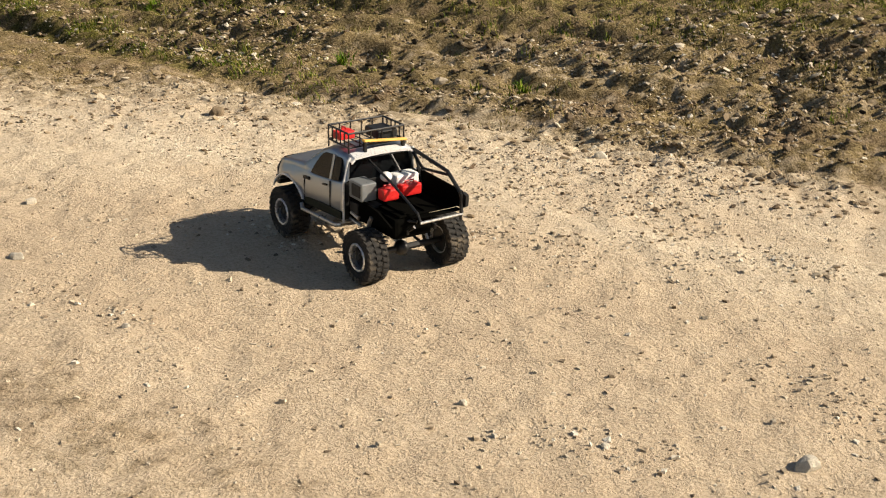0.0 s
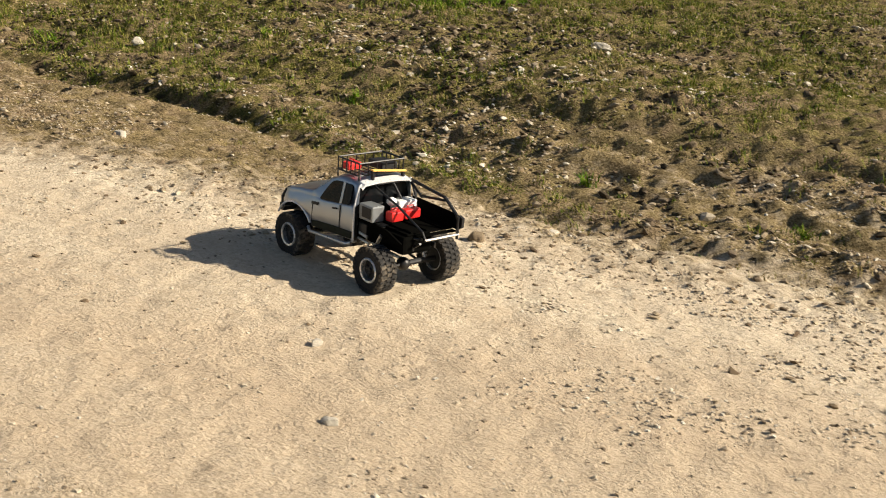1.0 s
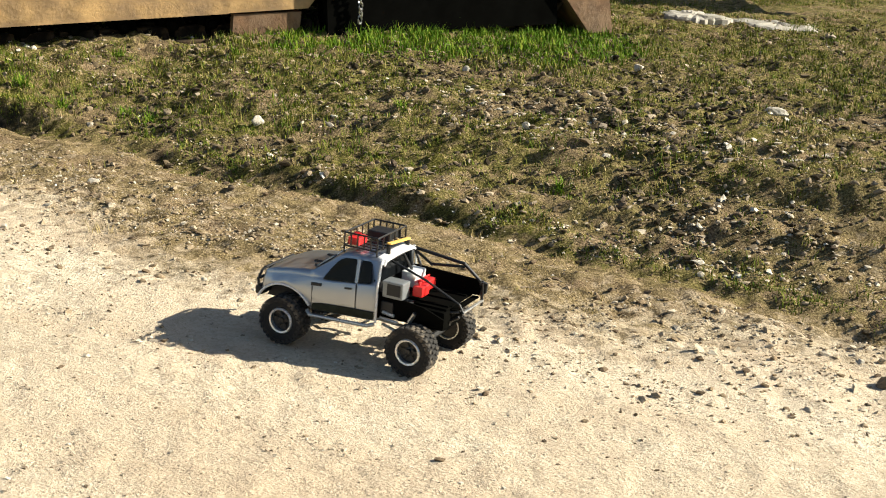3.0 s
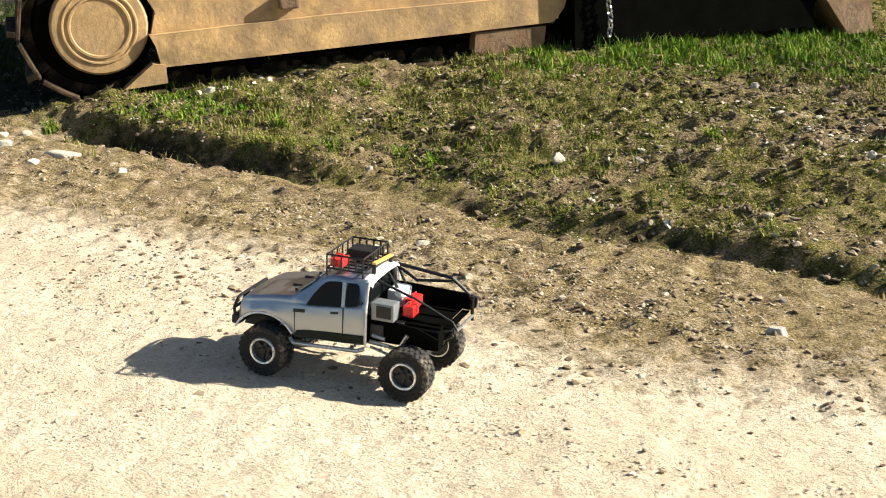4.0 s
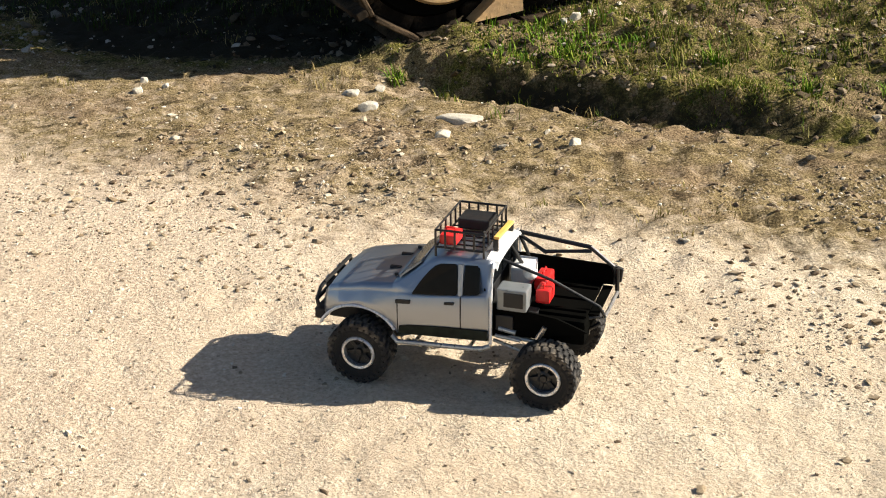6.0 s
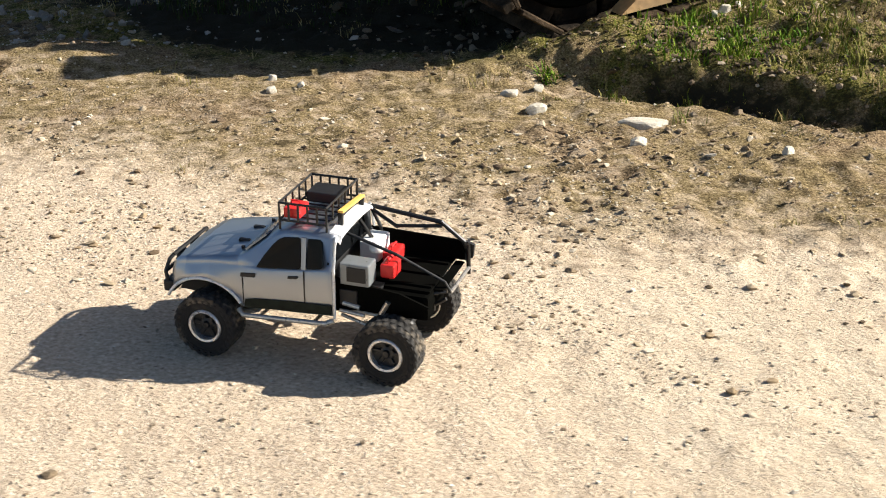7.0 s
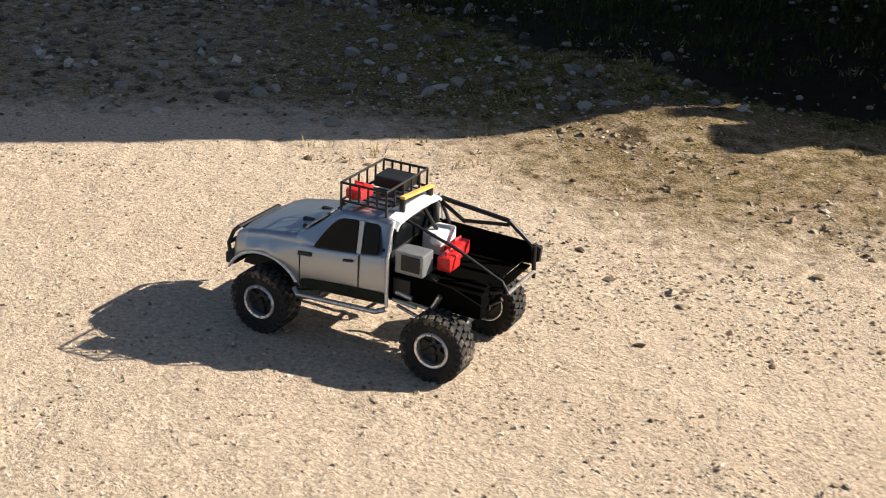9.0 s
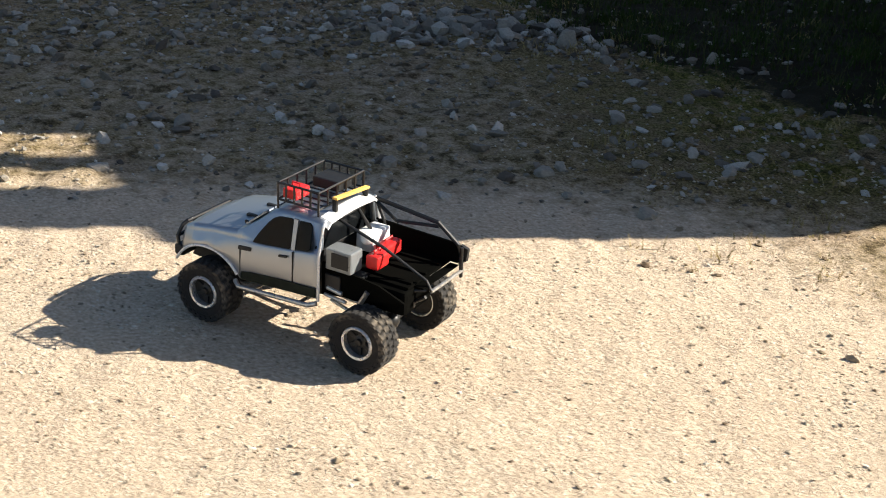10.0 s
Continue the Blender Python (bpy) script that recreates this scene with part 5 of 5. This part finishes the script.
def build_chassis():
    for y in (-0.032, 0.032):
        bm = bmesh.new()
        add_box(bm, (-0.215, y - 0.003, 0.108), (0.215, y + 0.003, 0.120), 0.002)
        frame_ob = part("chassis_rail", bm, M_TUBE, truck)
    bm = bmesh.new()
    add_box(bm, (-0.012, -0.020, 0.080), (0.045, 0.022, 0.110), 0.005)
    part("gearbox", bm, M_BLACK, frame_ob)
    for x in AXLES:
        bm = bmesh.new()
        add_tube(bm, [(x, -0.085, WR), (x, 0.085, WR)], 0.0065, 10)
        axle = part("axle", bm, M_BLACK, truck)
        bm = bmesh.new()
        bmesh.ops.create_uvsphere(bm, u_segments=16, v_segments=10, radius=0.016)
        bmesh.ops.translate(bm, vec=(x, 0.012, WR), verts=bm.verts)
        part("differential", bm, M_HUB, axle, smooth=True)
        for y in (-0.052, 0.052):
            s = 0.028 if x < 0 else -0.02
            bm = bmesh.new()
            add_tube(bm, [(x, y, WR + 0.004), (x + s, y * 0.92, 0.128)], 0.0032, 8)
            shock = part("shock", bm, M_STEEL, truck, "steel shock absorber")
            bm = bmesh.new()
            p, q = Vector((x, y, WR + 0.012)), Vector((x + s, y * 0.92, 0.122))
            ax = (q - p).normalized()
            e1 = ax.cross(Vector((0, 1, 0))).normalized()
            e2 = ax.cross(e1)
            pts = [p + (q - p) * (k / 56) + 0.0072 * (math.cos(k * 0.785) * e1 + math.sin(k * 0.785) * e2) for k in range(57)]
            add_tube(bm, pts, 0.0011, 5)
            part("coil_spring", bm, M_TUBE, shock)
            bm = bmesh.new()
            add_tube(bm, [(x, y * 0.85, WR - 0.006), (x * 0.35, y * 0.7, 0.078)], 0.003, 8)
            part("link_arm", bm, M_STEEL if y > 0 else M_TUBE, truck, "bright steel suspension link" if y > 0 else "")
    for e in (1, -1):
        bm = bmesh.new()
        add_tube(bm, [(e * 0.147, 0.012, WR + 0.01), (e * 0.025, 0.005, 0.075)], 0.004, 8)
        part("drive_shaft", bm, M_STEEL, truck)


def wheel_meshes():
    """Tyre with block tread, beadlock rim and hub, about the y axis, outer face towards +y."""
    bm = bmesh.new()
    prof = [(0.0282, 0.017), (0.0315, 0.0205), (0.039, 0.0218), (0.046, 0.0208), (0.0495, 0.0175), (0.0502, 0.010), (0.0505, 0.0), (0.0502, -0.010), (0.0495, -0.0175), (0.046, -0.0208), (0.039, -0.0218), (0.0315, -0.0205), (0.0282, -0.017)]
    add_lathe(bm, prof, 48)
    tyre = bpy.data.meshes.new("tyre")
    bm.normal_update()
    bm.to_mesh(tyre)
    bm.free()
    tyre.materials.append(M_RUBBER)
    bm = bmesh.new()
    for k in range(26):
        a = 360.0 * k / 26
        for y, off, w in ((0.0146, 0.0, 0.0074), (0.0, 6.9, 0.0062), (-0.0146, 0.0, 0.0074)):
            sk = 14 if y > 0 else -14 if y < 0 else 0
            m = pose(0, 0, 0, 0, a + off, 0) @ pose(0, y, 0.0514, 0, 0, sk)
            add_box(bm, (-0.0042, -w, -0.0035), (0.0042, w, 0.0028), 0.0006, m, 1)
        m = pose(0, 0, 0, 0, a + 6.9, 0)
        for s in (1, -1):
            add_box(bm, (-0.0036, min(s * 0.0180, s * 0.0222), 0.0425), (0.0036, max(s * 0.0180, s * 0.0222), 0.0515), 0.0006, m, 1)
    tread = bpy.data.meshes.new("tread")
    bm.normal_update()
    bm.to_mesh(tread)
    bm.free()
    tread.materials.append(M_TREAD)
    bm = bmesh.new()
    add_lathe(bm, [(0.0238, 0.0165), (0.0243, 0.0205), (0.0278, 0.0215), (0.0294, 0.0195), (0.0294, -0.018), (0.0272, -0.018), (0.0254, 0.014)], 48)
    for k in range(12):
        a = math.radians(30 * k)
        m = Matrix.Translation((0.0262 * math.cos(a), 0.0213, 0.0262 * math.sin(a)))
        add_box(bm, (-0.0011, -0.001, -0.0011), (0.0011, 0.001, 0.0011), 0.0003, m, 1)
    rim = bpy.data.meshes.new("rim_ring")
    bm.normal_update()
    bm.to_mesh(rim)
    bm.free()
    rim.materials.append(M_RIM)
    bm = bmesh.new()
    add_lathe(bm, [(0.0, 0.0165), (0.005, 0.016), (0.0065, 0.012), (0.011, 0.010), (0.012, 0.006), (0.0268, 0.008), (0.0268, -0.012), (0.0, -0.012)], 30, closed=False)
    hub = bpy.data.meshes.new("wheel")
    bm.normal_update()
    bm.to_mesh(hub)
    bm.free()
    hub.materials.append(M_HUB)
    bm = bmesh.new()
    add_box(bm, (-0.0036, 0.0070, 0.009), (0.0036, 0.0105, 0.0240), 0.001, None, 1)
    spoke = bpy.data.meshes.new("spoke")
    bm.normal_update()
    bm.to_mesh(spoke)
    bm.free()
    spoke.materials.append(M_HUB)
    return tyre, tread, rim, hub, spoke


WHEELS = []


def build_wheels():
    tyre, tread, rim, hub, spoke = wheel_meshes()
    for x in AXLES:
        for s in (1, -1):
            w = new("wheel", hub)
            w.parent = truck
            for nm, me, label in (("tyre", tyre, "dusty black off-road tyre"), ("tread", tread, ""), ("rim", rim, "bright beadlock rim")):
                o = new(nm, me)
                o.parent = w
                if label:
                    o["label"] = label
            for k in range(6):
                o = new("spoke", spoke)
                o.parent = w
                o.matrix_basis = pose(0, 0, 0, 0, 60 * k, 0)
            WHEELS.append((w, x, s * TRACK / 2, s))


build_body()
build_front_bar()
build_rack()
build_rear()
build_chassis()
build_wheels()


# ---------------------------------------------------------------- what moves
def motions():
    ts = np.array([r[0] for r in TRUCK])
    xy = np.array([(r[1], r[2]) for r in TRUCK])
    hd = np.array([r[3] for r in TRUCK])
    rows = []
    for t, (x, y), h in zip(ts, xy, hd):
        c, s = math.cos(radians(h)), math.sin(radians(h))
        front = float(ground_z(x + c * WHEELBASE / 2, y + s * WHEELBASE / 2))
        back = float(ground_z(x - c * WHEELBASE / 2, y - s * WHEELBASE / 2))
        tilt = math.degrees(math.atan2(front - back, WHEELBASE))
        rows.append((float(t), pose(x, y, (front + back) / 2 + 0.001 - (WR - TYRE_R), 0, -tilt, h)))
    walk(truck, rows)
    # wheels roll by the way that the truck has gone along its heading
    step = 1.0 / 15
    fine = np.arange(0, 10.0 + 1e-6, step)
    fx, fy, fh = np.interp(fine, ts, xy[:, 0]), np.interp(fine, ts, xy[:, 1]), np.radians(np.interp(fine, ts, hd))
    go = np.diff(fx) * np.cos(fh[:-1]) + np.diff(fy) * np.sin(fh[:-1])
    roll = np.degrees(np.concatenate([[0], np.cumsum(go)]) / TYRE_R)
    for w, x, y, s in WHEELS:
        out = []
        for t, a in zip(fine, roll):
            spin = pose(0, 0, 0, 0, a, 0)
            out.append((float(t), Matrix.Translation((x, y, WR)) @ spin @ pose(0, 0, 0, 0, 0, 0 if s > 0 else 180)))
        walk(w, out)


motions()
